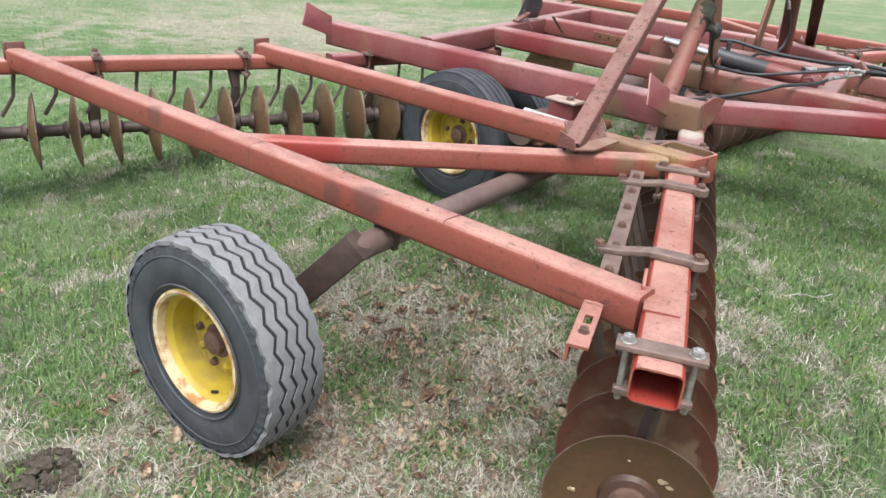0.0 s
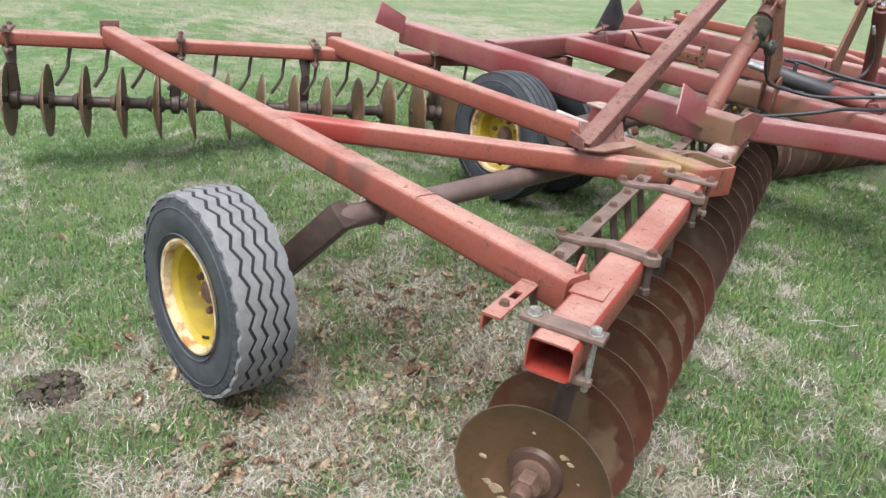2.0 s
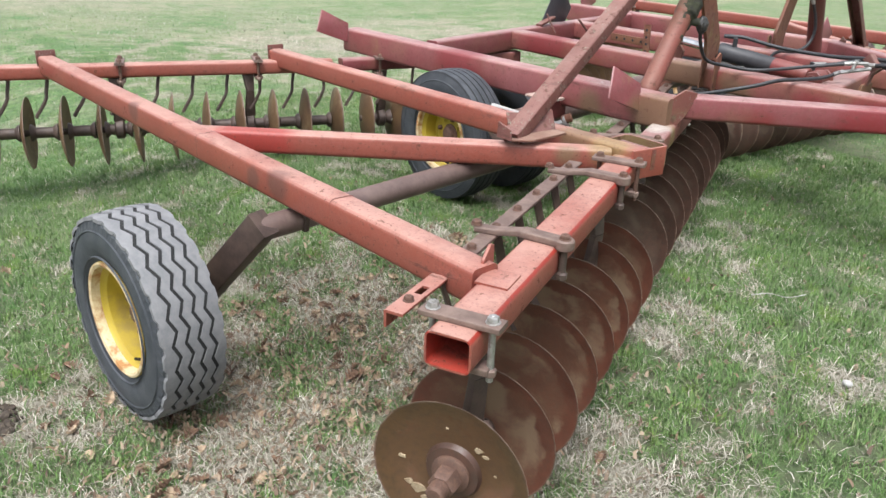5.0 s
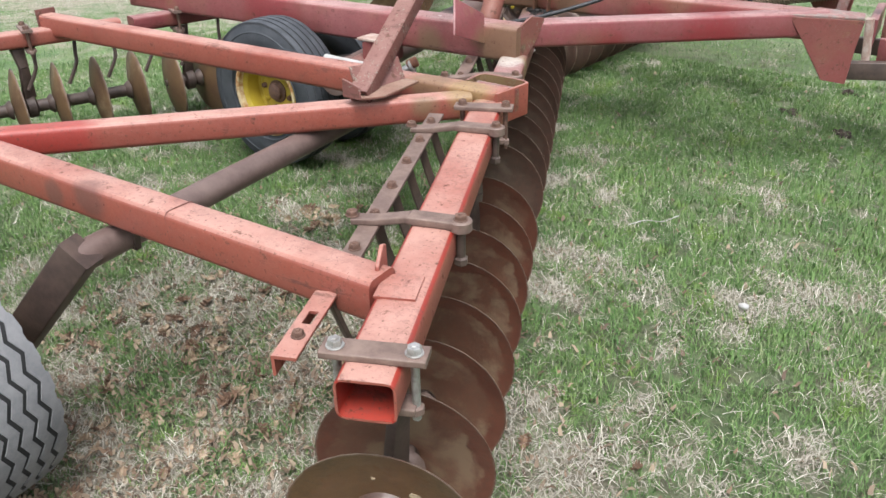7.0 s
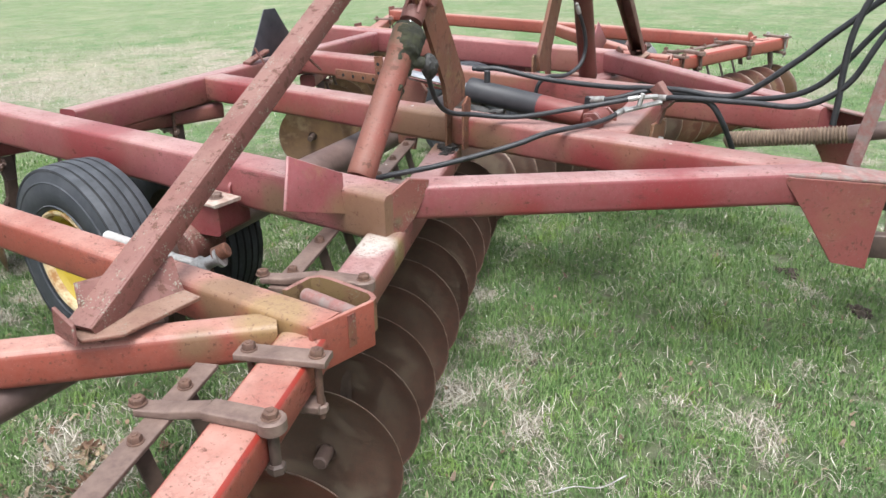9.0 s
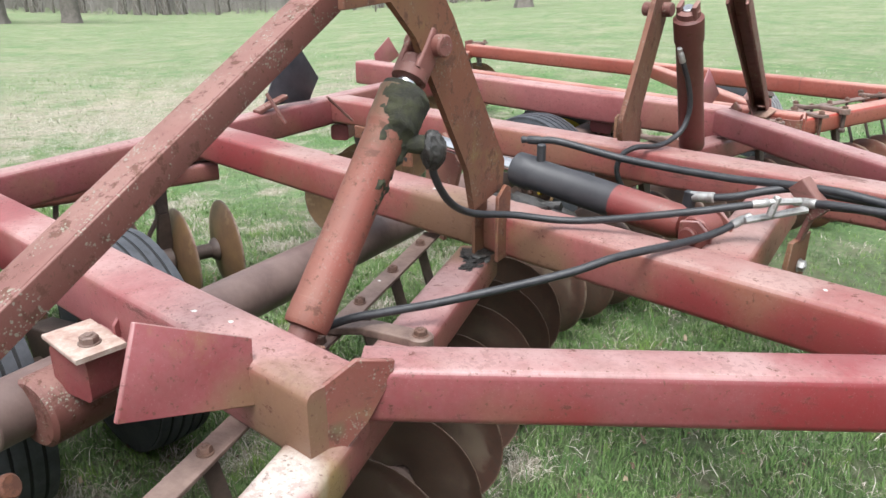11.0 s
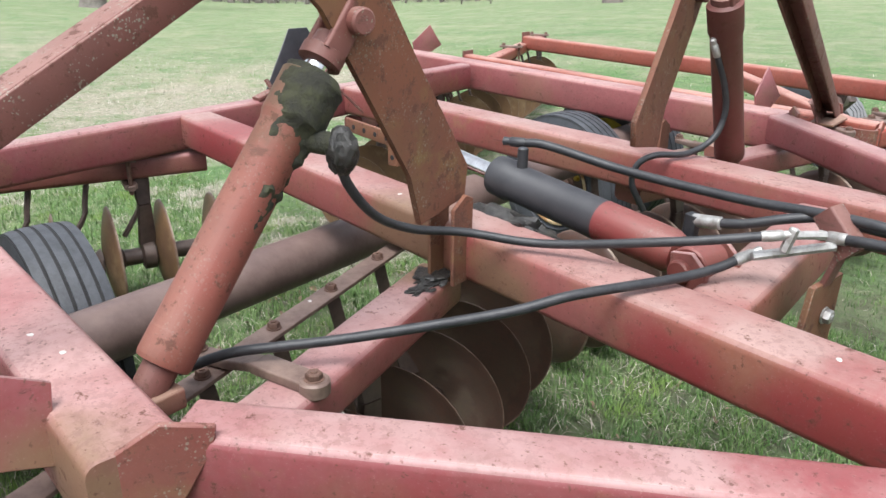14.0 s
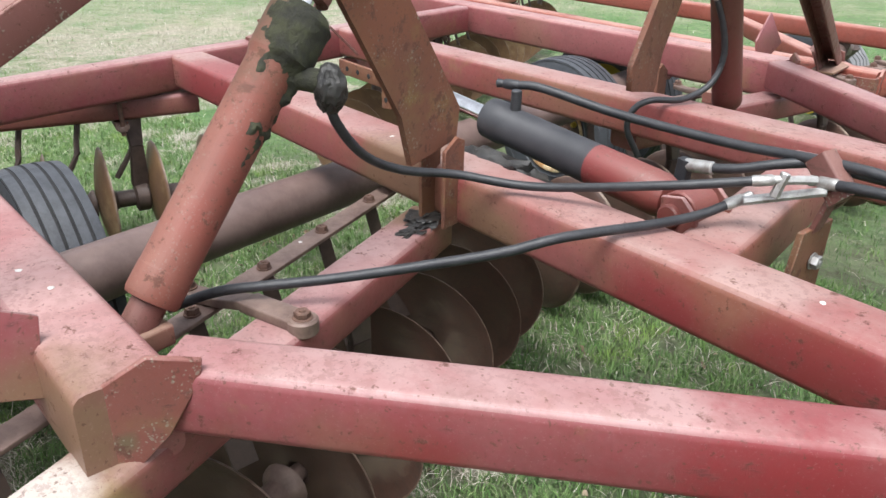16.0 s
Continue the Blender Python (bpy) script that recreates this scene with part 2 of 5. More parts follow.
GREASE = plain("black_grease", (0.010, 0.010, 0.010), (0.032, 0.029, 0.025), 28.0, 0.45, relief=0.8)
CYL_BLACK = plain("worn_black_cylinder_paint", (0.020, 0.021, 0.025), (0.040, 0.040, 0.044), 7.0, 0.5, relief=0.12)
MOSSY_GREASE = plain("green_black_grease", (0.014, 0.014, 0.010), (0.036, 0.038, 0.016), 34.0, 0.85, relief=1.0)
JACK_GREY = plain("dull_pale_grey_paint", (0.40, 0.40, 0.39), (0.24, 0.22, 0.20), 20.0, 0.45)
CHROME = plain("chrome_rod", (0.75, 0.75, 0.76), (0.55, 0.55, 0.55), 20.0, 0.12, 1.0, relief=0.02)
ALU = plain("silver_fitting", (0.46, 0.46, 0.45), (0.26, 0.25, 0.23), 40.0, 0.4, 0.6)
WHITE = plain("white_paint", (0.66, 0.66, 0.62), (0.42, 0.38, 0.33), 16.0, 0.5)
BLACK_PLATE = plain("black_sign_back", (0.022, 0.024, 0.032), (0.05, 0.05, 0.06), 10.0, 0.4)
THREAD = plain("dusty_threaded_steel", (0.27, 0.20, 0.14), (0.16, 0.11, 0.08), 22.0, 0.7)


def disc_steel(name, one, two, three, mud, share):
    """Rusty disc steel with dried soil lying in patches, set apart from disc to disc."""
    m, n, l, b = mat(name, 0.55)
    tc = n.new("ShaderNodeTexCoord").outputs["Object"]
    rnd = n.new("ShaderNodeObjectInfo").outputs["Random"]
    shift = n.new("ShaderNodeVectorMath")
    shift.operation = "ADD"
    l.new(tc, shift.inputs[0])
    wide = n.new("ShaderNodeVectorMath")
    wide.operation = "SCALE"
    wide.inputs[0].default_value = (17.0, 29.0, 41.0)
    l.new(rnd, wide.inputs["Scale"])
    l.new(wide.outputs[0], shift.inputs[1])
    pos = shift.outputs[0]
    c = mix(n, l, noise_fac(n, l, 9.0, 0.35, 0.68, 6.0, coord=pos), one, two)
    c = mix(n, l, noise_fac(n, l, 55.0, 0.45, 0.8, 4.0, coord=pos), c, three)
    soil = noise_fac(n, l, 6.5, share - 0.03, share + 0.08, 10.0, 0.68, coord=pos, dist=0.35)
    flat = n.new("ShaderNodeVectorMath")
    flat.operation = "MULTIPLY"
    flat.inputs[1].default_value = (1.0, 1.0, 0.0)
    l.new(tc, flat.inputs[0])
    far_out = n.new("ShaderNodeVectorMath")
    far_out.operation = "LENGTH"
    l.new(flat.outputs[0], far_out.inputs[0])
    ragged = math_node(n, l, "ADD", far_out.outputs["Value"], math_node(n, l, "MULTIPLY", noise_fac(n, l, 13.0, 0.25, 0.75, 8.0, 0.65, coord=pos), 0.07))
    hollow = n.new("ShaderNodeMapRange")
    hollow.inputs["From Min"].default_value, hollow.inputs["From Max"].default_value = 0.222, 0.208
    l.new(ragged, hollow.inputs["Value"])
    soil = math_node(n, l, "MULTIPLY", hollow.outputs["Result"], math_node(n, l, "ADD", math_node(n, l, "MULTIPLY", soil, 0.75), 0.22))
    c = mix(n, l, math_node(n, l, "MULTIPLY", soil, 0.8), c, mud)
    l.new(c, b.inputs["Base Color"])
    l.new(mix(n, l, soil, (0.38,) * 3, (0.9,) * 3), b.inputs["Roughness"])
    bump(n, l, b, math_node(n, l, "ADD", soil, noise_fac(n, l, 80.0, 0.3, 0.7, coord=pos)), 0.2, 0.002)
    return m


DISC = disc_steel("rusty_disc_steel", (0.082, 0.028, 0.019), (0.130, 0.050, 0.030), (0.085, 0.042, 0.028), (0.185, 0.128, 0.076), 0.49)
# Darker copy of DISC with the centre gang's shade in its colour.
DISC_SHADE_DARK = disc_steel("shade_dark_earthy_disc_steel", (0.056, 0.031, 0.023), (0.085, 0.044, 0.032), (0.050, 0.035, 0.028), (0.125, 0.094, 0.064), 0.53)
DISC_END = disc_steel("olive_rusty_end_disc", (0.070, 0.040, 0.018), (0.094, 0.050, 0.022), (0.050, 0.029, 0.016), (0.120, 0.056, 0.027), 0.55)
RIM_STEEL = plain("worn_rim_steel", (0.19, 0.145, 0.112), (0.10, 0.055, 0.038), 24.0, 0.5, 0.2)
DISC_TAN = plain("olive_brown_disc_steel", (0.15, 0.090, 0.042), (0.095, 0.052, 0.030), 7.0, 0.55, third=(0.20, 0.14, 0.08))


# ---- mesh builders ----
def part(name, bm, material, parent, label="", smooth=False):
    """Links a bmesh as one mesh object under a thing or a part."""
    me = bpy.data.meshes.new(name)
    bmesh.ops.recalc_face_normals(bm, faces=bm.faces)
    bm.to_mesh(me)
    bm.free()
    me.polygons.foreach_set("use_smooth", [True] * len(me.polygons))
    me.set_sharp_from_angle(angle=radians(38))
    me.materials.append(material)
    ob = new(name, me)
    ob.parent = parent
    if label:
        tagged(ob, label)
    return ob



def basis(p0, p1, up=(0, 0, 1)):
    """A pose at p0 whose z runs to p1 and whose y leans to up."""
    z = (Vector(p1) - Vector(p0)).normalized()
    x = Vector(up).cross(z)
    if x.length < 1e-4:
        x = Vector((1, 0, 0))
    x.normalize()
    y = z.cross(x)
    m = Matrix((x, y, z)).transposed().to_4x4()
    m.translation = p0
    return m


def loft(bm, rings, closed_ring=True, caps=True):
    """Skins a row of rings of points."""
    vs = [[bm.verts.new(p) for p in ring] for ring in rings]
    k = len(rings[0])
    for a, c in zip(vs, vs[1:]):
        for i in range(k if closed_ring else k - 1):
            j = (i + 1) % k
            bm.faces.new((a[i], a[j], c[j], c[i]))
    if caps:
        bm.faces.new(vs[0])
        bm.faces.new(vs[-1])
    return bm


def rounded(w, h, r, seg=3):
    pts = []
    for cx, cy, a0 in ((w / 2 - r, h / 2 - r, 0), (-w / 2 + r, h / 2 - r, 90), (-w / 2 + r, -h / 2 + r, 180), (w / 2 - r, -h / 2 + r, 270)):
        for i in range(seg + 1):
            a = radians(a0 + 90 * i / seg)
            pts.append((cx + r * math.cos(a), cy + r * math.sin(a)))
    return pts


def beam(p0, p1, w, h, r=0.012, bm=None, up=(0, 0, 1)):
    """A solid-looking square tube of width w and height h, its middle line from p0 to p1."""
    bm = bm or bmesh.new()
    if r == 0.012 and min(w, h) > 0.08:
        r = 0.019
    m, length = basis(p0, p1, up), (Vector(p1) - Vector(p0)).length
    steps = max(2, int(length / 0.25))
    rings = []
    for k in range(steps + 1):
        z = length * k / steps
        s = 0.0012 * noise.noise(Vector((p0[0] + z * 3, p0[1], h)))
        rings.append([m @ Vector((x + s, y + s * 0.6, z)) for x, y in rounded(w, h, r)])
    return loft(bm, rings)


def hollow_beam(p0, p1, w, h, wall=0.0055, r=0.021):
    """An open tube; its near end shows the inside for a stretch."""
    bm = bmesh.new()
    m, length = basis(p0, p1), (Vector(p1) - Vector(p0)).length
    outer, inner = rounded(w, h, r), rounded(w - 2 * wall, h - 2 * wall, r * 0.6)
    rows = [(inner, 0.5), (inner, 0.0), (outer, 0.0)] + [(outer, length * k / 6) for k in range(1, 7)]
    return loft(bm, [[m @ Vector((x, y, z)) for x, y in ring] for ring, z in rows])


def rod(p0, p1, r0, r1=None, n=16, bm=None):
    bm = bm or bmesh.new()
    m, length = basis(p0, p1), (Vector(p1) - Vector(p0)).length
    r1 = r0 if r1 is None else r1
    ring = [(math.cos(2 * math.pi * i / n), math.sin(2 * math.pi * i / n)) for i in range(n)]
    c = min(0.004, r0 * 0.2, length * 0.2)
    prof = [(0, r0 - c), (c, r0), (length - c, r1), (length, r1 - c)]
    return loft(bm, [[m @ Vector((x * r, y * r, z)) for x, y in ring] for z, r in prof])


def turned(p0, p1, prof, n=24, bm=None, caps=True):
    """A body of revolution about the line p0 to p1; prof: rows of distance along it and radius."""
    bm = bm or bmesh.new()
    m = basis(p0, p1)
    ring = [(math.cos(2 * math.pi * i / n), math.sin(2 * math.pi * i / n)) for i in range(n)]
    return loft(bm, [[m @ Vector((x * r, y * r, z)) for x, y in ring] for z, r in prof], caps=caps)


def curve_points(pts, per=8):
    """A smooth line through the points."""
    p = [Vector(q) for q in pts]
    p = [2 * p[0] - p[1]] + p + [2 * p[-1] - p[-2]]
    out = []
    for a, b_, c_, d in zip(p, p[1:], p[2:], p[3:]):
        for i in range(per):
            t = i / per
            out.append(0.5 * (2 * b_ + (c_ - a) * t + (2 * a - 5 * b_ + 4 * c_ - d) * t * t + (3 * b_ - a - 3 * c_ + d) * t**3))
    return out + [p[-2]]


def sweep(pts, r, n=10, per=8, bm=None, wobble=0.0):
    bm = bm or bmesh.new()
    line = curve_points(pts, per)
    rings, up = [], Vector((0.13, 0.21, 1))
    for i, q in enumerate(line):
        way = (line[min(i + 1, len(line) - 1)] - line[max(i - 1, 0)]).normalized()
        x = up.cross(way).normalized()
        y = way.cross(x)
        rr = r * (1 + wobble * noise.noise(q * 40))
        rings.append([q + rr * (x * math.cos(a) + y * math.sin(a)) for a in (2 * math.pi * k / n for k in range(n))])
    return loft(bm, rings)


def prism(pts, away, bm=None):
    """A plate: the polygon pts made as thick as the vector away."""
    bm = bm or bmesh.new()
    away = Vector(away)
    a = [bm.verts.new(Vector(p)) for p in pts]
    c = [bm.verts.new(Vector(p) + away) for p in pts]
    bm.faces.new(a)
    bm.faces.new(list(reversed(c)))
    for i in range(len(a)):
        j = (i + 1) % len(a)
        bm.faces.new((a[i], a[j], c[j], c[i]))
    bmesh.ops.bevel(bm, geom=[e for e in bm.edges], offset=0.0018, segments=1, affect="EDGES")
    return bm


def hex_bolt(p, way, r=0.016, h=0.014, washer=True):
    """A hexagon head on a washer, standing on p."""
    bm = bmesh.new()
    w = Vector(way).normalized()
    p = Vector(p)
    if washer:
        rod(p, p + w * 0.003, r * 1.22, n=14, bm=bm)
    turned(p + w * 0.003, p + w, [(0, r), (h * 0.8, r), (h, r * 0.86)], n=6, bm=bm)
    rod(p + w * h, p + w * (h + 0.006), r * 0.45, n=8, bm=bm)
    return bm


# ---- the plan ----
# x runs along the machine towards its hitch, y across it. The far half mirrors the near half about y = MID;
# the centre section stands a little askew.
MID, SKEW = 5.15, 0.19
ZT = 0.785       # top of the centre rails
ZG = 0.655       # top of the gang beams
AX, BLADE_R = 0.215, 0.222


def near(p):
    return Vector(p)


def far(p):
    x, y, z = p
    y2 = 2 * MID - y
    return Vector((x + SKEW * max(0.0, y - 3.7) - SKEW * (y2 - 3.7), y2, z))


def skew(x, y, z):
    """A place of the centre section, from its square plan."""
    return (x - SKEW * (y - 3.7), y, z)


def front_u(v):
    return -0.282 - 0.448 * (v - 1.575)


def rear_u(v):
    return -4.409 + 0.385 * (v - 1.192) - SKEW * max(0.0, v - 3.7)


harrow = tagged(new("disc_harrow"), "large faded red tandem disc harrow with rusty blades", "disc harrow")


def blade_mesh(material):
    """A dished disc with a thick rim, about its own z axis; hollow towards -z."""
    bm = bmesh.new()
    prof, th, k = [], 0.006, 7
    depth = 0.042
    for i in range(k + 2):
        r = 0.03 + (BLADE_R - 0.03) * i / k if i < k else BLADE_R - (0.004 if i == k else 0.0)
        prof.append((-depth * (r / BLADE_R) ** 2 + depth * 0.4, r))
    back = [(z + th, r) for z, r in reversed(prof[:-1])]
    edge = [(prof[-1][0] + 0.002, BLADE_R)]
    rows = prof + edge + back
    n_ = 40
    ring = [(math.cos(2 * math.pi * i / n_), math.sin(2 * math.pi * i / n_)) for i in range(n_)]
    loft(bm, [[Vector((x * r, y * r, z)) for x, y in ring] for z, r in rows], caps=False)
    me = bpy.data.meshes.new("disc_blade")
    bmesh.ops.recalc_face_normals(bm, faces=bm.faces)
    bm.to_mesh(me)
    bm.free()
    me.polygons.foreach_set("use_smooth", [True] * len(me.polygons))
    me.set_sharp_from_angle(angle=radians(50))
    me.materials.append(material)
    me.materials.append(RIM_STEEL)
    for f in me.polygons:
        c_ = f.center
        if math.hypot(c_.x, c_.y) > BLADE_R - 0.006:
            f.material_index = 1
    return me


BLADE_RUST, BLADE_TAN, BLADE_END, BLADE_SHADED = blade_mesh(DISC), blade_mesh(DISC_TAN), blade_mesh(DISC_END), blade_mesh(DISC_SHADE_DARK)


def gang(line, v0, count, side, dished, mesh, step=0.188, end_nut=False, z=AX):
    """A gang: its axle with spools, and the blades on it. dished: 1 if the hollow faces lower y on the near side."""
    at = lambda v: side((line(v), v, z))  # noqa: E731
    v1 = v0 + step * (count - 1)
    axle = bmesh.new()
    a, c = at(v0 - 0.03), at(v1 + 0.05)
    rod(a, c, 0.02, n=10, bm=axle)
    for k in range(count - 1):
        p, q = at(v0 + step * (k + 0.13)), at(v0 + step * (k + 0.87))
        d = (q - p).length
        turned(p, q, [(0, 0.055), (0.012, 0.052), (0.03, 0.034), (d - 0.03, 0.034), (d - 0.012, 0.052), (d, 0.055)], n=16, bm=axle)
    ob = part("disc_gang", axle, DARK_STEEL if line is rear_u else STEEL, harrow, "rusty gang axle with cast spools between dished blades", smooth=True)
    for k in range(count):
        p = at(v0 + step * k)
        q = at(v0 + step * (k + 1))
        way = (q - p).normalized() if dished > 0 else (p - q).normalized()
        m = basis(p, p + way) @ Matrix.Rotation(random.uniform(0, 6.28), 4, "Z") @ Matrix.Rotation(radians(random.uniform(-1.2, 1.2)), 4, "X")
        o = new("disc_blade", BLADE_END if end_nut and k == 0 else mesh)
        o.parent, o.matrix_basis = ob, m
    if end_nut:
        p, way = at(v0), (at(v0) - at(v0 + 0.1)).normalized()
        part("grease_ring", turned(p - way * 0.012, p + way, [(0, 0.082), (0.0150, 0.074), (0.0175, 0.05)], n=28), DISC_SHADE_DARK, ob, smooth=True)
        part("end_washer", turned(p - way * 0.01, p + way, [(0, 0.054), (0.022, 0.054), (0.028, 0.046)], n=24), OLD_BOLT, ob, smooth=True)
        part("end_nut", turned(p + way * 0.022, p + way, [(0, 0.039), (0.042, 0.039), (0.049, 0.033)], n=6), OLD_BOLT, ob)
        part("axle_end", turned(p + way * 0.07, p + way, [(0, 0.028), (0.030, 0.027), (0.036, 0.020)], n=10), OLD_BOLT, ob)
        if side is near:
            m = basis(p, p + way)
            for fx, fy, fr in ((-0.10, -0.09, 0.024), (-0.125, -0.075, 0.014), (-0.07, -0.115, 0.018), (-0.145, 0.0, 0.011), (0.07, 0.09, 0.013), (0.09, 0.078, 0.010), (-0.02, 0.13, 0.006), (0.12, 0.03, 0.006)):
                ring = [(fx + fr * (0.4 + 0.8 * random.random()) * math.cos(a_), fy + 0.6 * fr * (0.4 + 0.8 * random.random()) * math.sin(a_)) for a_ in (0.7 * k for k in range(9))]
                rr = math.hypot(fx, fy) / BLADE_R
                z0 = 0.042 * rr * rr - 0.0168 + 0.0005
                part("mud_flake", loft(bmesh.new(), [[m @ Vector((x, y, z0 - 0.003)) for x, y in ring], [m @ Vector((x, y, z0 + 0.0025)) for x, y in ring]]), DRIED_MUD, ob)
    return ob


def clamp(line, v, side, top, bolts=BOLT, w=0.122, drop=0.096):
    """A strap over the gang beam, with two long bolts and a cleat under it."""
    mid = side((line(v), v, top))
    way = (side((line(v + 0.1), v + 0.1, top)) - mid).normalized()
    across = Vector((way.y, -way.x, 0))
    ob = part("clamp", beam(mid + Vector((0, 0, 0.008)) - across * (w / 2 + 0.045), mid + Vector((0, 0, 0.008)) + across * (w / 2 + 0.045), 0.056, 0.016, 0.003), STEEL, harrow)
    for s in (-1, 1):
        p = mid + across * s * (w / 2 + 0.018)
        part("bolt", hex_bolt(p + Vector((0, 0, 0.016)), (0, 0, 1), 0.0155, 0.014), bolts, ob)
        part("bolt_shank", rod(p, p - Vector((0, 0, drop + 0.05)), 0.009, n=10), bolts, ob)
        part("cleat", turned(p - Vector((0, 0, drop + 0.035)), p, [(0, 0.013), (0.004, 0.017), (0.018, 0.017), (0.022, 0.013)], n=6), STEEL, ob)
    part("lower_bar", beam(mid - Vector((0, 0, drop + 0.018)) - across * (w / 2 + 0.02), mid - Vector((0, 0, drop + 0.018)) + across * (w / 2 + 0.02), 0.05, 0.02, 0.004), STEEL, ob)
    return ob


def standard(line, v, side, top, lean=0.0):
    """The bearing standard that hangs the axle from its beam."""
    p, q = side((line(v), v, top)), side((line(v), v, AX + 0.055))
    bm = bmesh.new()
    mids = [p, p * 0.62 + q * 0.38 + Vector((0.02 + lean, 0, 0)), q]
    for a, c, w0, w1 in ((mids[0], mids[1], 0.075, 0.05), (mids[1], mids[2], 0.05, 0.07)):
        m0, m1 = basis(a, c, (1, 0, 0)), basis(a, c, (1, 0, 0))
        m1.translation = c
        loft(bm, [[m @ Vector((x, y, 0)) for x, y in rounded(w, 0.03, 0.006, 2)] for m, w in ((m0, w0), (m1, w1))])
    ob = part("standard", bm, DARK_STEEL, harrow)
    part("bearing", turned(q - Vector((0, 0, 0.055)) - (side((line(v + 0.1), v + 0.1, 0)) - side((line(v), v, 0))) * 0.3, q - Vector((0, 0, 0.055)) + (side((line(v + 0.1), v + 0.1, 0)) - side((line(v), v, 0))), [(0, 0.045), (0.008, 0.06), (0.05, 0.06), (0.06, 0.045)], n=18), DARK_STEEL, ob, smooth=True)
    return ob


def scraper_bar(line, v0, v1, side, back, z, count, step=0.188):
    """A flat bar behind the beam that carries a scraper blade for each disc."""
    a, c = Vector((line(v0) + back, v0, z)), Vector((line(v1) + back, v1, z))
    bar = part("scraper_bar", beam(side(a), side(c), 0.055, 0.010, 0.002), STEEL, harrow)
    for k in range(count):
        t = (k + 0.5) / count
        p = a.lerp(c, t)
        q = Vector((line(p.y) + back * 0.45, p.y + 0.03, AX + 0.10))
        mid = p.lerp(q, 0.45) + Vector((-0.02 if back < 0 else 0.02, 0, 0.03))
        part("bolt", hex_bolt(side(p) + Vector((0, 0, 0.005)), (0, 0, 1), 0.014, 0.012), OLD_BOLT, bar)
        bm = bmesh.new()
        pts = curve_points([side(p), side(mid), side(q)], 4)
        rings = []
        for i, s in enumerate(pts):
            w = 0.034 if i < len(pts) * 0.7 else 0.055
            rings.append([s + Vector(o) for o in ((-0.004, -w / 2, 0), (0.004, -w / 2, 0), (0.004, w / 2, 0), (-0.004, w / 2, 0))])
        loft(bm, rings)
        part("scraper", bm, DARK_STEEL, bar)
    return bar


def scraper_arm(line, v, side, back, z, shank=True):
    """The cranked arm that holds a scraper bar from the beam's top."""
    p = side((line(v) + 0.072, v + 0.02, ZG + 0.012))
    q = side((line(v) - 0.06, v - 0.02, ZG + 0.012))
    r = side((line(v) + back * 0.75, v - 0.05, ZG - 0.004))
    s = side((line(v) + back - 0.02, v - 0.08, z + 0.012))
    bm = beam(p, q, 0.052, 0.022, 0.004)
    beam(q, r, 0.042, 0.02, 0.004, bm=bm)
    beam(r, s, 0.042, 0.018, 0.004, bm=bm)
    rod(p - Vector((0, 0, 0.02)), p + Vector((0, 0, 0.012)), 0.03, n=16, bm=bm)
    ob = part("scraper_arm", bm, STEEL, harrow)
    for a in (p, s):
        part("bolt", hex_bolt(a + Vector((0, 0, 0.011)), (0, 0, 1), 0.016, 0.012), OLD_BOLT, ob)
    if shank:
        part("bolt_shank", rod(p - Vector((0, 0, 0.02)), p - Vector((0, 0, 0.115)), 0.012, n=10), DARK_STEEL, ob)
        part("cleat", turned(p - Vector((0, 0, 0.12)), p, [(0, 0.014), (0.005, 0.019), (0.020, 0.019), (0.025, 0.014)], n=6), DARK_STEEL, ob)
    return ob


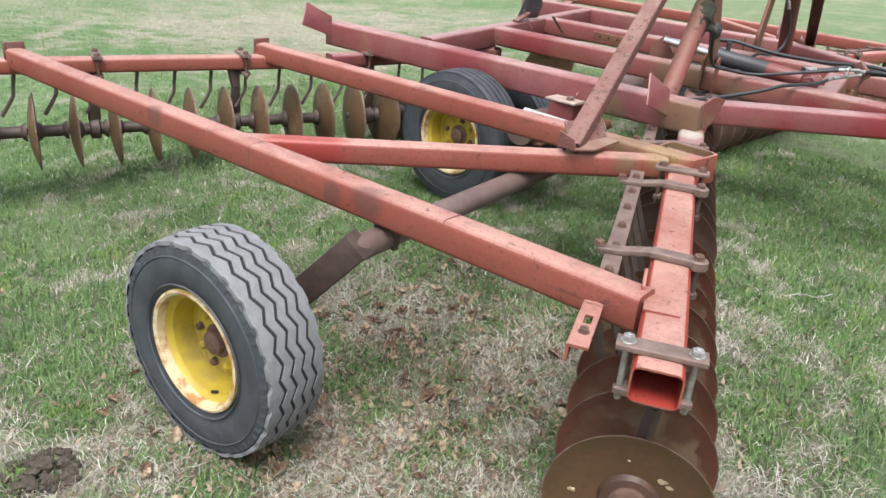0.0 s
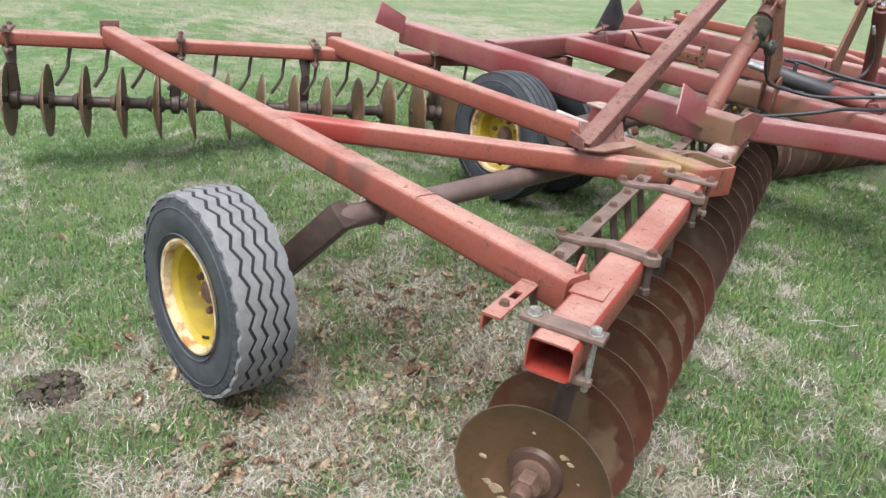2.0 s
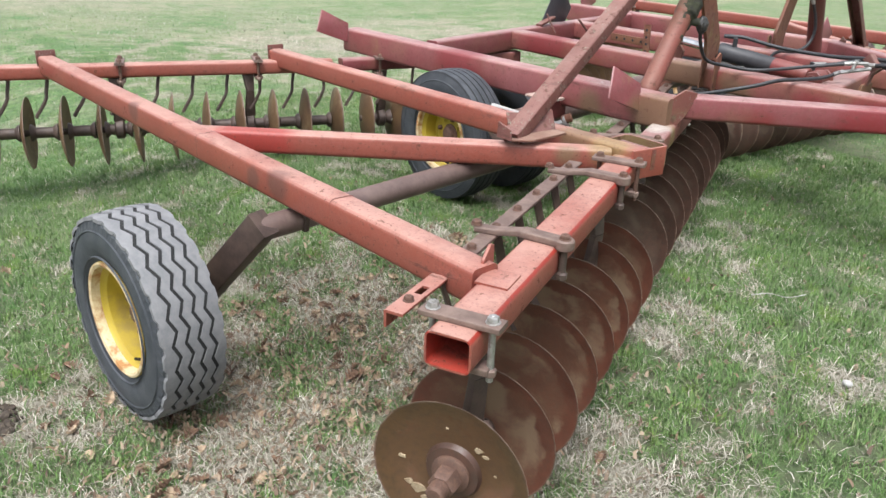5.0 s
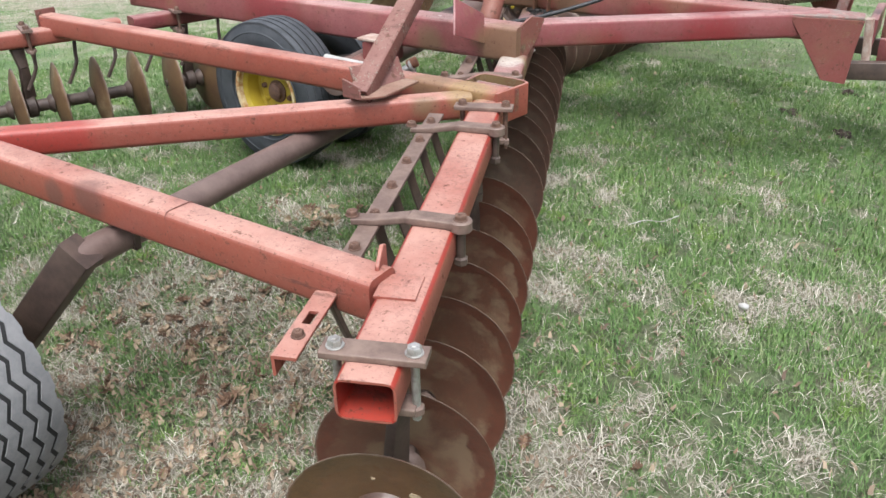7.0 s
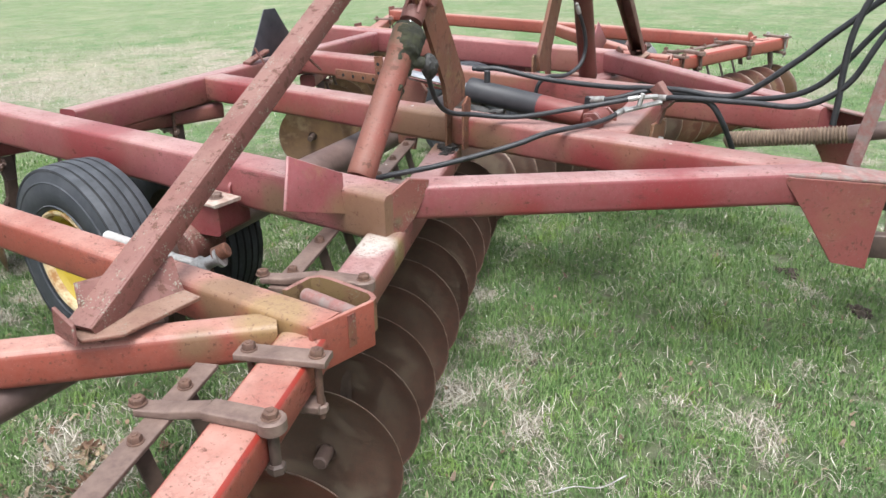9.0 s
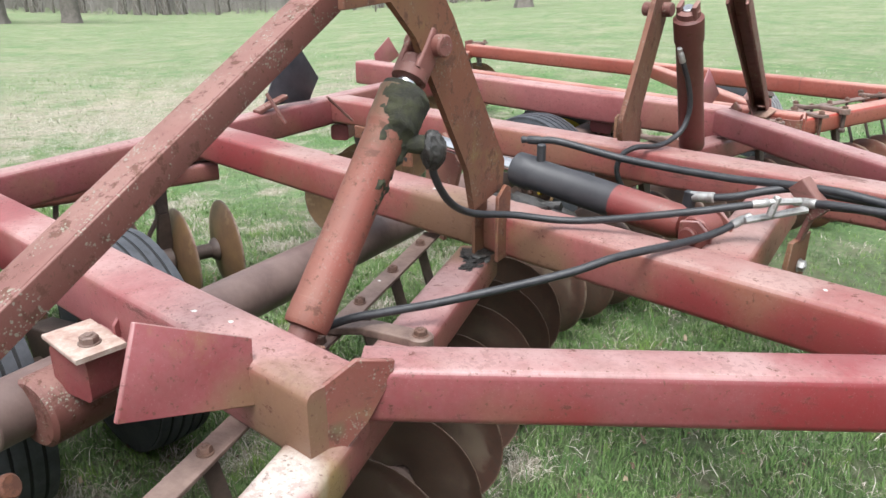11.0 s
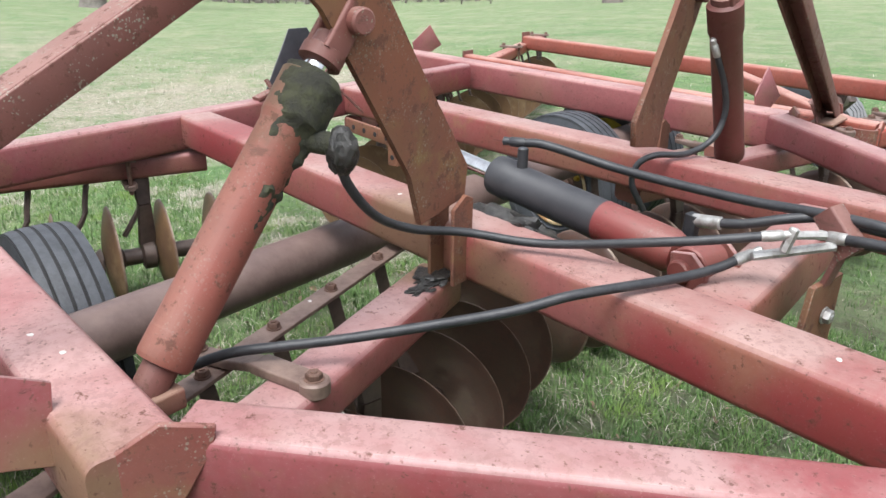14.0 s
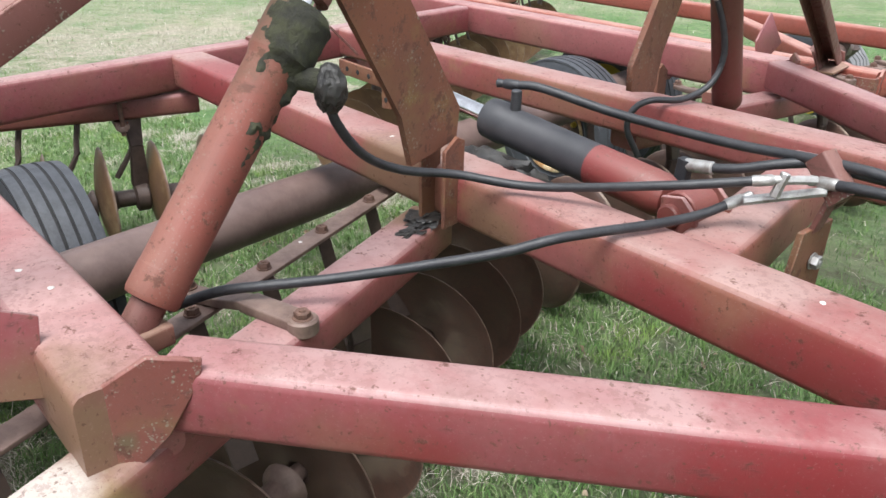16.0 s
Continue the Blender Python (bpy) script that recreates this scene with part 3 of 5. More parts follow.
def wheel(centre, width, radius, rim_r, zigzag, facing=-1, rim_coat=None, toe=0.0):
    """An implement wheel on an axle along y: dished rim, hub with nuts, tyre with its tread."""
    cx, cy, cz = centre
    ct, st = math.cos(toe), math.sin(toe)
    P = lambda d, r, a: Vector((cx + r * math.sin(a) * ct + d * st, cy + facing * (d * ct - r * math.sin(a) * st), cz + r * math.cos(a)))  # noqa: E731
    hw = width / 2
    n_ = 64

    def spun(prof, bm=None, count=n_):
        bm = bm or bmesh.new()
        loft(bm, [[P(d, r, 2 * math.pi * i / count) for i in range(count)] for d, r in prof], caps=False)
        return bm

    rim = part("wheel", spun([(hw * 0.86, rim_r + 0.012), (hw * 0.88, rim_r - 0.004), (hw * 0.6, rim_r - 0.014), (hw * 0.5, rim_r - 0.03), (-hw * 0.15, rim_r - 0.036), (-hw * 0.2, rim_r * 0.74), (-hw * 0.02, rim_r * 0.62), (hw * 0.06, rim_r * 0.5), (hw * 0.04, rim_r * 0.3), (hw * 0.04, 0.01), (-hw * 0.1, 0.01), (-hw * 0.3, rim_r * 0.74), (-hw * 0.86, rim_r + 0.01)]), rim_coat or YELLOW, harrow, "yellow dished steel wheel with an old tyre", smooth=True)
    part("rim_edge", spun([(hw * 0.84, rim_r + 0.008), (hw * 0.92, rim_r + 0.010), (hw * 0.94, rim_r + 0.002), (hw * 0.90, rim_r - 0.008), (hw * 0.68, rim_r - 0.012), (hw * 0.60, rim_r - 0.0125)]), RIM_EDGE, rim, "worn pale rim edge", smooth=True)
    hub = part("hub", turned(P(-hw * 0.1, 0, 0), P(1, 0, 0), [(0, rim_r * 0.30), (hw * 0.20, rim_r * 0.29), (hw * 0.24, rim_r * 0.22), (hw * 0.40, rim_r * 0.205), (hw * 0.46, rim_r * 0.14), (hw * 0.48, rim_r * 0.06)], n=20), OLD_BOLT, rim, "rusty hub", smooth=True)
    for k in range(8):
        a = 2 * math.pi * (k + 0.3) / 8
        part("wheel_nut", hex_bolt(P(hw * 0.05, rim_r * 0.45, a), P(1, 0, 0) - P(0, 0, 0), 0.013, 0.016), YELLOW if k % 2 else OLD_BOLT, rim)
    part("valve", rod(P(hw * 0.42, rim_r - 0.034, 2.9), P(hw * 0.62, rim_r - 0.046, 2.9), 0.006, n=8), GROOVE, rim)
    # carcass
    s = radius
    side_prof = [(-hw * 0.80, rim_r + 0.004), (-hw * 0.96, rim_r + 0.05), (-hw * 1.0, rim_r + (s - rim_r) * 0.5), (-hw * 0.93, s - 0.045), (-hw * 0.86, s - 0.020)]
    top_prof = [(-hw * 0.86, s - 0.020), (-hw * 0.74, s - 0.012), (-hw * 0.4, s - 0.009), (0, s - 0.008), (hw * 0.4, s - 0.009), (hw * 0.74, s - 0.012), (hw * 0.86, s - 0.020)]
    tyre = part("tyre", spun(side_prof + top_prof[1:] + [(-d, r) for d, r in reversed(side_prof[:-1])]), SIDEWALL, rim, "worn pale grey tyre with zigzag tread" if zigzag else "black ribbed tyre", smooth=True)
    # two fine rings on the sidewall
    for rr in (rim_r + 0.03, s - 0.06):
        part("sidewall_ring", spun([(hw * 0.955, rr - 0.004), (hw * 1.0 if rr < s - 0.09 else hw * 0.985, rr), (hw * 0.95, rr + 0.004)], count=48), SIDEWALL, tyre)
    part("tread_base", spun([(-hw * 0.88, s - 0.0185), (-hw * 0.74, s - 0.0105), (-hw * 0.4, s - 0.0078), (0, s - 0.007), (hw * 0.4, s - 0.0078), (hw * 0.74, s - 0.0105), (hw * 0.88, s - 0.0185)]), GROOVE, tyre, smooth=True)
    if zigzag:
        # a ring of biting edges round each shoulder
        for g in (-1, 1):
            bm, rings = bmesh.new(), []
            for i in range(240):
                a, k = 2 * math.pi * i / 240, 0.945 if i % 4 in (1, 2) else 0.915
                rings.append([P(g * hw * 0.90, s - 0.056, a), P(g * hw * (k + 0.005), s - 0.052, a), P(g * hw * (k - 0.02), s - 0.030, a), P(g * hw * 0.86, s - 0.026, a)])
            rings.append(rings[0])
            loft(bm, rings, closed_ring=False, caps=False)
            part("shoulder_ring", bm, SIDEWALL, tyre)
    # tread ribs, parted by grooves
    ribs, waves, steps = (5, 26, 208) if zigzag else (5, 0, 72)
    crown = lambda d: s - 0.010 * (abs(d) / hw) ** 2.2 - 0.003  # noqa: E731
    span = 2 * hw * 0.90
    pitch = span / ribs
    for k in range(ribs):
        lo, hi = -hw * 0.90 + pitch * k, -hw * 0.90 + pitch * (k + 1)
        g = 0.0058 if zigzag else 0.0038
        bm = bmesh.new()
        rings = []
        for i in range(steps):
            a = 2 * math.pi * i / steps
            ph = (i * waves / steps) % 1.0
            z = 0.010 * (abs(ph * 2 - 1) * 2 - 1) if zigzag else 0.0
            za, zb = (0 if k == 0 else z), (0 if k == ribs - 1 else z)
            d0, d1 = lo + g + za, hi - g + zb
            if k == 0 and zigzag:
                d0 = -hw * 0.93 + (0.007 if i % 8 < 3 else 0.0)
            if k == ribs - 1 and zigzag:
                d1 = hw * 0.93 - (0.007 if i % 8 < 3 else 0.0)
            rings.append([P(d0, crown(d0) - 0.013, a), P(d0 + 0.001, crown(d0), a), P((d0 + d1) / 2, crown((d0 + d1) / 2), a), P(d1 - 0.001, crown(d1), a), P(d1, crown(d1) - 0.013, a)])
        rings.append(rings[0])
        loft(bm, rings, closed_ring=False, caps=False)
        part("tread_rib", bm, RUBBER if zigzag else RIB_RUBBER, tyre, smooth=True)
    return rim


def half(side):
    """One half of the machine; side puts its places on the near or the far half."""
    S = lambda x, y, z: side((x, y, z))  # noqa: E731
    C = lambda x, y, z: side(skew(x, y, z))  # noqa: E731
    is_near = side is near
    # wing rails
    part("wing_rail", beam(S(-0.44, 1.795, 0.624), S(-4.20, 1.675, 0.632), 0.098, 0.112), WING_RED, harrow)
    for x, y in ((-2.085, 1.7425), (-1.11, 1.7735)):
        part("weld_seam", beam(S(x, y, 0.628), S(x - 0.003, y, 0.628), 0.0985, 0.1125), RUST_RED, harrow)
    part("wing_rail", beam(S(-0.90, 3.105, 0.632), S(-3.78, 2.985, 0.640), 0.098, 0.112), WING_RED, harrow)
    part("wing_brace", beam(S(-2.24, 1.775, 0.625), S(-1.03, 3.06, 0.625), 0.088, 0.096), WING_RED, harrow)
    for x, y in ((-4.205, 1.675), (-3.785, 2.985)):
        part("end_tab", beam(S(x, y - 0.055, 0.655), S(x, y + 0.055, 0.655), 0.012, 0.135, 0.003), RUST_RED, harrow)
    # front gang beam of the wing, open at its outer end
    gb = part("gang_beam", hollow_beam(S(front_u(1.502), 1.502, ZG - 0.048), S(front_u(3.06), 3.06, ZG - 0.048), 0.122, 0.096), WING_RED, harrow)
    gb.data.materials.append(HOLLOW_RED)
    mouth = S(front_u(1.502), 1.502, ZG - 0.048)
    line_ = (S(front_u(3.06), 3.06, ZG - 0.048) - mouth).normalized()
    for f in gb.data.polygons:
        d = Vector(f.center) - mouth
        off = d - line_ * d.dot(line_)
        if math.hypot(off.x, off.y) < 0.0563 and abs(off.z) < 0.0433:
            f.material_index = 1
    part("patch_plate", beam(S(front_u(1.77) - 0.006, 1.755, ZG + 0.002), S(front_u(1.86) - 0.006, 1.845, ZG + 0.002), 0.095, 0.007, 0.002), WING_RED, gb)
    tab = [S(-0.452, 1.80, 0.60), S(-0.484, 1.870, 0.60), S(-0.482, 1.866, 0.712), S(-0.472, 1.844, 0.722), S(-0.452, 1.80, 0.69)]
    part("end_tab", prism(tab, S(-0.009, -0.004, 0) - S(0, 0, 0)), WING_RED, gb)
    # centre front gang beam
    part("gang_beam", beam(S(front_u(3.30) + 0.028, 3.30, ZG - 0.046), S(front_u(4.62) + 0.028, 4.62, ZG - 0.046), 0.122, 0.096), FRAME_RED, harrow)
    # rear gang beams
    part("gang_beam", beam(S(rear_u(1.06), 1.06, ZG - 0.065), S(rear_u(3.30), 3.30, ZG - 0.065), 0.10, 0.085), WING_RED, harrow)
    part("gang_beam", beam(S(rear_u(3.36), 3.36, ZG - 0.065), S(rear_u(4.72), 4.72, ZG - 0.065), 0.10, 0.085), FRAME_RED, harrow)
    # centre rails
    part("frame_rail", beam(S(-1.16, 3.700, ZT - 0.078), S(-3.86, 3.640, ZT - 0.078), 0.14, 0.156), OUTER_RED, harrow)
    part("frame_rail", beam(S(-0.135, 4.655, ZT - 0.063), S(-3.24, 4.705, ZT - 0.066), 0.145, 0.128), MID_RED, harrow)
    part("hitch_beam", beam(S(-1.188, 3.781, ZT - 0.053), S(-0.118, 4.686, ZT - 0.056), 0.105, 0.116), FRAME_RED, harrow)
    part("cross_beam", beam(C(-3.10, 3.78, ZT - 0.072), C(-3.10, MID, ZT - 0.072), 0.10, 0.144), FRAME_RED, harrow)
    # flared guide plates of the near rail
    for x0 in (-1.335, -3.80):
        y0 = 3.648 if x0 > -2 else 3.575
        shape = [(x0, y0, 0.826), (x0 - 0.02, y0 - 0.20, 0.925), (x0 + 0.03, y0 - 0.275, 0.790), (x0 + 0.02, y0 - 0.02, 0.700)]
        part("guide_plate", prism([S(*q) for q in shape], S(-0.009, -0.004, 0) - S(0, 0, 0)), FRAME_RED, harrow)
    # corner gusset at the bend
    shape = [(-1.172, 3.673, ZT), (-1.147, 3.73, 0.822), (-1.118, 3.795, 0.806), (-1.121, 3.79, 0.772), (-1.141, 3.745, 0.69), (-1.173, 3.671, 0.612), (-1.199, 3.61, 0.548), (-1.2146, 3.575, 0.555), (-1.180, 3.655, 0.66)]
    part("gusset", prism([S(*q) for q in shape], S(0.011, -0.005, 0) - S(0, 0, 0)), GUSSET_RED, harrow)
    # hinge box between the beams of wing and centre
    strap = [Vector((*p, 0)) for p in ((-0.918, 3.135), (-0.918, 3.225), (-0.925, 3.245), (-0.95, 3.26), (-1.09, 3.267), (-1.125, 3.262), (-1.143, 3.24), (-1.142, 3.15))]
    rings = []
    for k, p in enumerate(strap):
        d = (strap[min(k + 1, 7)] - strap[max(k - 1, 0)]).normalized()
        side_ = Vector((-d.y, d.x, 0)) * 0.0065
        rings.append([S(q.x + 0.03, q.y + 0.015, z + 0.008) for q, z in ((p + side_, 0.585), (p + side_, 0.672), (p - side_, 0.672), (p - side_, 0.585))])
    hb = bmesh.new()
    loft(hb, rings)
    hinge = part("hinge", hb, GUSSET_RED, harrow, "mossy red bent-strap hinge")
    part("hinge_bar", rod(S(-1.100, 3.222, 0.645), S(-0.895, 3.212, 0.645), 0.021, n=20), WORN_RED, hinge, "pinkish worn round hinge bar", smooth=True)
    part("end_cap", beam(S(-0.905, 3.045, 0.625), S(-0.880, 3.235, 0.625), 0.012, 0.125, 0.003), WING_RED, hinge)
    # folding linkage: base, brace, crank plate, cylinder
    S_plan, C_plan = S, C
    if not is_near:
        S = lambda x, y, z: far((x, y, z)) + Vector((0.255, -0.40, 0))  # noqa: E731
        C = lambda x, y, z: far(skew(x, y, z)) + Vector((0.16, -0.32, 0))  # noqa: E731
    foot = [S(-1.335, 2.715, 0.692), S(-1.265, 2.705, 0.692), S(-1.212, 2.775, 0.692), S(-1.222, 2.995, 0.692), S(-1.325, 3.00, 0.692)]
    base = part("brace_base", prism(foot, (0, 0, 0.010)), MOSSY_RED, harrow, "lichen-stained base plate of the folding brace")
    part("web", prism([S(-1.312, 2.74, 0.700), S(-1.285, 2.995, 0.700), S(-1.325, 3.005, 0.780), S(-1.365, 2.90, 0.770), S(-1.37, 2.77, 0.785)], S(-0.010, 0.003, 0) - S(0, 0, 0)), RUST_RED, base)
    part("cheek", prism([S(-1.345, 2.70, 0.700), S(-1.255, 2.695, 0.700), S(-1.262, 2.70, 0.745), S(-1.345, 2.705, 0.765)], S(0.002, -0.010, 0) - S(0, 0, 0)), RUST_RED, base)
    b0, b1 = S(-1.30, 2.725, 0.715), S(-1.674, 4.24, 1.488) if is_near else Vector((-1.40, 5.78, 1.36))
    brace = part("folding_brace", beam(b0, b1, 0.068, 0.012, 0.003), RUST_RED, harrow, "rusted channel brace speckled with lichen")
    m = basis(b0, b1)
    for s in (-1, 1):
        o = m.to_3x3() @ Vector((s * 0.034, -0.026, 0))
        part("flange", beam(b0 + o, b1 + o, 0.010, 0.060, 0.003), RUST_RED, brace)
    part("brace_pin", rod(b1 - (b1 - b0).normalized() * 0.03 - Vector((0.04, 0, 0)), C(-1.36, 4.10, 1.47), 0.022), RUST_RED, brace)
    # crank plate in the cross plane above the inner rail
    t = C(-1.36, 4.50, 0) - C(-1.38, 4.50, 0)
    outline = [(4.47, 0.83), (4.63, 0.86), (4.64, 0.935), (4.46, 1.20), (4.37, 1.34), (4.27, 1.46), (4.08, 1.52), (3.97, 1.47), (3.97, 1.38), (4.12, 1.39), (4.21, 1.31), (4.33, 1.12), (4.44, 0.95)]
    crank = part("crank_plate", prism([C(-1.38, y, z) for y, z in outline], t), PLATE_RUST, harrow, "rust-brown folding crank plate")
    for dx in (-0.045, 0.04):
        lug = [C_plan(-1.38 + dx, y, z) for y, z in ((4.555, 0.66), (4.625, 0.66), (4.628, 0.865), (4.60, 0.878), (4.555, 0.85))]
        part("lug", prism(lug, t * 0.6), PLATE_RUST, crank)
    part("pin", rod(C(-1.325, 4.285, 1.285), C(-1.44, 4.285, 1.285), 0.026, n=18), RUST_RED, crank, smooth=True)
    # folding cylinder
    q0, q1 = (C(-1.41, 3.805, 0.70), C(-1.39, 4.275, 1.285)) if is_near else (C(-1.245, 4.07, 0.70), C(-1.245, 4.07, 0.70) + Vector((0.05, -0.27, 0.585)))
    way = (q1 - q0).normalized()
    cyl = part("cylinder", turned(q0 + way * 0.05, q1, [(0, 0.03), (0.004, 0.047), (0.012, 0.0495), (0.060, 0.0495), (0.064, 0.0485), (0.47, 0.0485), (0.485, 0.0535), (0.572, 0.0545), (0.58, 0.045)], n=28), FOLD_RED if is_near else CYL_DARK, harrow, "faded red hydraulic folding cylinder" , smooth=True)
    part("clevis", rod(q0 - way * 0.02, q0 + way * 0.055, 0.032), RUST_RED, cyl, smooth=True)
    part("piston_rod", rod(q0 + way * 0.62, q0 + way * 0.665, 0.024), CHROME, cyl, smooth=True)
    part("gland", turned(q0 + way * 0.655, q1, [(0, 0.03), (0.005, 0.042), (0.03, 0.042), (0.035, 0.032), (0.06, 0.03)], n=20), RUST_RED, cyl, smooth=True)
    for s in (-1, 1):
        o = C(-1.37 + 0.03 * s, 3.9, 0) - C(-1.37, 3.9, 0)
        part("fork", beam(q1 - way * 0.07 + o, q1 + way * 0.03 + o, 0.016, 0.055, 0.006), RUST_RED, cyl)
    part("base_lug", beam(C(-1.40, 3.77, 0.685), C(-1.40, 3.85, 0.685), 0.07, 0.04, 0.006), MOSSY_RED, cyl)
    if is_near:
        # a crust that follows the barrel, thick on its lee side
        bm, rings = bmesh.new(), []
        mm = basis(q0, q1)
        for i in range(61):
            h = 0.26 + 0.375 * i / 60
            ring = []
            for j in range(64):
                a_ = 2 * math.pi * j / 64
                out = mm.to_3x3() @ Vector((math.cos(a_), math.sin(a_), 0))
                lee = out.dot(Vector((0.80, 0.58, 0.15)))
                q = q0 + way * h + out * 0.05
                f = 0.55 * lee + 3.2 * (h - 0.53) + 0.55 * noise.fractal(q * 11, 0.8, 2.0, 5)
                thick = min(1.0, max(0.0, f * 2.2)) * min(1.0, (61 - i) / 4, (i + 1) / 4)
                r_ = (0.0485 if h < 0.53 else 0.0545) - 0.004 + 0.0075 * thick + thick * (0.004 * noise.fractal(q * 34, 0.8, 2.0, 4) + 0.011 * max(0.0, lee))
                ring.append(mm @ Vector((r_ * math.cos(a_), r_ * math.sin(a_), h)))
            rings.append(ring)
        loft(bm, rings)
        part("grease_coat", bm, MOSSY_GREASE, cyl, "thick black grease with moss", smooth=True)
    S, C = S_plan, C_plan
    # wing rockshaft, arm and wheel
    part("rockshaft", rod(S(-1.392, 1.60, 0.512), S(-1.497, 3.10, 0.540), 0.045, n=28), TUBE_BROWN, harrow, "brown steel rockshaft tube", smooth=True)
    arm = part("wheel_arm", beam(S(-1.365, 1.615, 0.545), S(-1.70, 1.50, 0.16), 0.075, 0.100, 0.006), DARK_STEEL, harrow, "dark brown wheel arm reaching down from the rockshaft")
    part("spindle", rod(S(-1.66, 1.53, 0.185), S(-1.668, 1.30, 0.178), 0.03), DARK_STEEL, arm)
    for v in (1.77, 3.03):
        x = -1.392 - 0.07 * (v - 1.60)
        part("hanger", prism([S(x - 0.07, v, 0.60), S(x + 0.07, v, 0.60), S(x + 0.045, v, 0.475), S(x - 0.045, v, 0.475)], S(0, 0.02, 0) - S(0, 0, 0)), DARK_STEEL, harrow)
    wheel(S(-1.668, 1.272, 0.178), 0.244, 0.390, 0.206, True, -1 if is_near else 1, toe=0.085)
    # centre rockshaft and its pair of wheels
    part("rockshaft", rod(C(-2.06, 3.34, 0.50), C(-2.06, MID, 0.50), 0.077, n=28), TUBE_BROWN, harrow, "brown steel rockshaft tube", smooth=True)
    on = 0.0 if is_near else 0.30
    wheel(S(-2.47 + on, 3.42, 0.352), 0.22, 0.385, 0.205, False, -1 if is_near else 1)
    wheel(S(-2.52 + on, 3.92, 0.300), 0.20, 0.368, 0.19, False, 1 if is_near else -1, DARK_STEEL)
    part("wheel_arm", beam(C(-2.04, 3.68, 0.50), C(-2.58, 3.68, 0.38), 0.09, 0.11, 0.008), DARK_STEEL, harrow)
    part("axle", rod(S(-2.46 + on, 3.41, 0.352), S(-2.525 + on, 3.95, 0.300), 0.035), DARK_STEEL, harrow)
    # bearing block under the outer rail
    blk = part("bearing_block", beam(C(-1.895, 3.500, 0.610), C(-1.895, 3.66, 0.610), 0.135, 0.115, 0.012), FRAME_RED, harrow, "faded red bearing block round the rockshaft")
    part("top_plate", beam(C(-1.805, 3.545, 0.673), C(-1.985, 3.545, 0.673), 0.115, 0.012, 0.003), WORN_PINK, blk)
    part("bolt", hex_bolt(C(-1.865, 3.545, 0.679), (0, 0, 1), 0.021, 0.016), STEEL, blk)
    part("bearing_collar", turned(C(-1.995, 3.43, 0.500), C(-1.995, 3.66, 0.500), [(0, 0.078), (0.01, 0.088), (0.16, 0.088), (0.17, 0.078)], n=28), RUST_RED, blk)
    part("cover_plate", prism([S(-2.14, 3.652, 0.766), S(-1.83, 3.652, 0.766), S(-1.84, 3.652, 0.685), S(-2.14, 3.652, 0.685)], S(0, -0.012, 0) - S(0, 0, 0)), FRAME_RED, blk)
    part("side_plate", prism([C(-1.86, 3.60, 0.70), C(-1.86, 3.66, 0.76), C(-1.86, 3.66, 0.62), C(-1.86, 3.60, 0.62)], (0.012, 0, 0)), FRAME_RED, blk)
    # gangs
    gang(front_u, 1.56, 8, side, 1, BLADE_RUST, end_nut=True)
    gang(front_u, 3.12, 11, side, 1, BLADE_SHADED, z=AX + 0.035)
    gang(rear_u, 1.11, 12, side, -1, BLADE_TAN, step=0.2)
    gang(rear_u, 3.51, 7, side, -1, BLADE_TAN, step=0.2)
    for v in (1.66, 2.68, 3.34, 4.30):
        standard(front_u, v, side, ZG - 0.08)
    for v in (1.16, 2.02, 2.78, 3.62, 4.46):
        standard(rear_u, v, side, ZG - 0.11)
    for v in (1.16, 2.06, 2.84, 3.60, 4.42):
        clamp(rear_u, v, side, ZG - 0.022, OLD_BOLT, 0.10, 0.085)
    clamp(front_u, 1.575, side, ZG)
    clamp(front_u, 2.955, side, ZG, OLD_BOLT)
    scraper_bar(front_u, 1.82, 2.86, side, -0.188, 0.636, 6)
    scraper_bar(front_u, 3.22, 4.66, side, -0.182, 0.632, 7)
    for v in (2.10, 2.745, 3.31, 4.045):
        scraper_arm(front_u, v, side, -0.185, 0.636, v < 4)
    # scraper tines behind the rear beam
    for k in range(16):
        v = 1.42 + 0.2 * k
        p = Vector((rear_u(v) - 0.02, v + 0.06, ZG - 0.10))
        q = Vector((rear_u(v) + 0.01, v + 0.02, AX + 0.20))
        r = Vector((rear_u(v) + 0.01, v - 0.05, AX + 0.10))
        part("scraper", sweep([side(p), side(p.lerp(q, 0.6)), side(q), side(r)], 0.011, 6, 4), DARK_STEEL, harrow)
    # slotted angle beside the beam's open end
    a, c = S(-0.462, 1.505, 0.618), S(-0.559, 1.74, 0.618)
    sl = bmesh.new()
    dirn = (c - a).normalized()
    sidew = Vector((dirn.y, -dirn.x, 0)) * 0.026
    for s, e, w0 in ((0.0, 0.12, 0), (0.12, 0.17, 1), (0.17, 0.255, 0)):
        if w0 == 0:
            beam(a + dirn * s, a + dirn * e, 0.052, 0.008, 0.002, bm=sl)
        else:
            for g in (-1, 1):
                beam(a + dirn * s + sidew * 0.70 * g, a + dirn * e + sidew * 0.70 * g, 0.0155, 0.008, 0.002, bm=sl)
    beam(a - sidew - Vector((0, 0, 0.022)), c - sidew - Vector((0, 0, 0.022)), 0.007, 0.05, 0.002, bm=sl)
    slot = part("slotted_bracket", sl, WING_RED, harrow)
    part("bolt", hex_bolt(a + dirn * 0.075 + Vector((0, 0, 0.004)), (0, 0, 1), 0.013, 0.011), OLD_BOLT, slot)
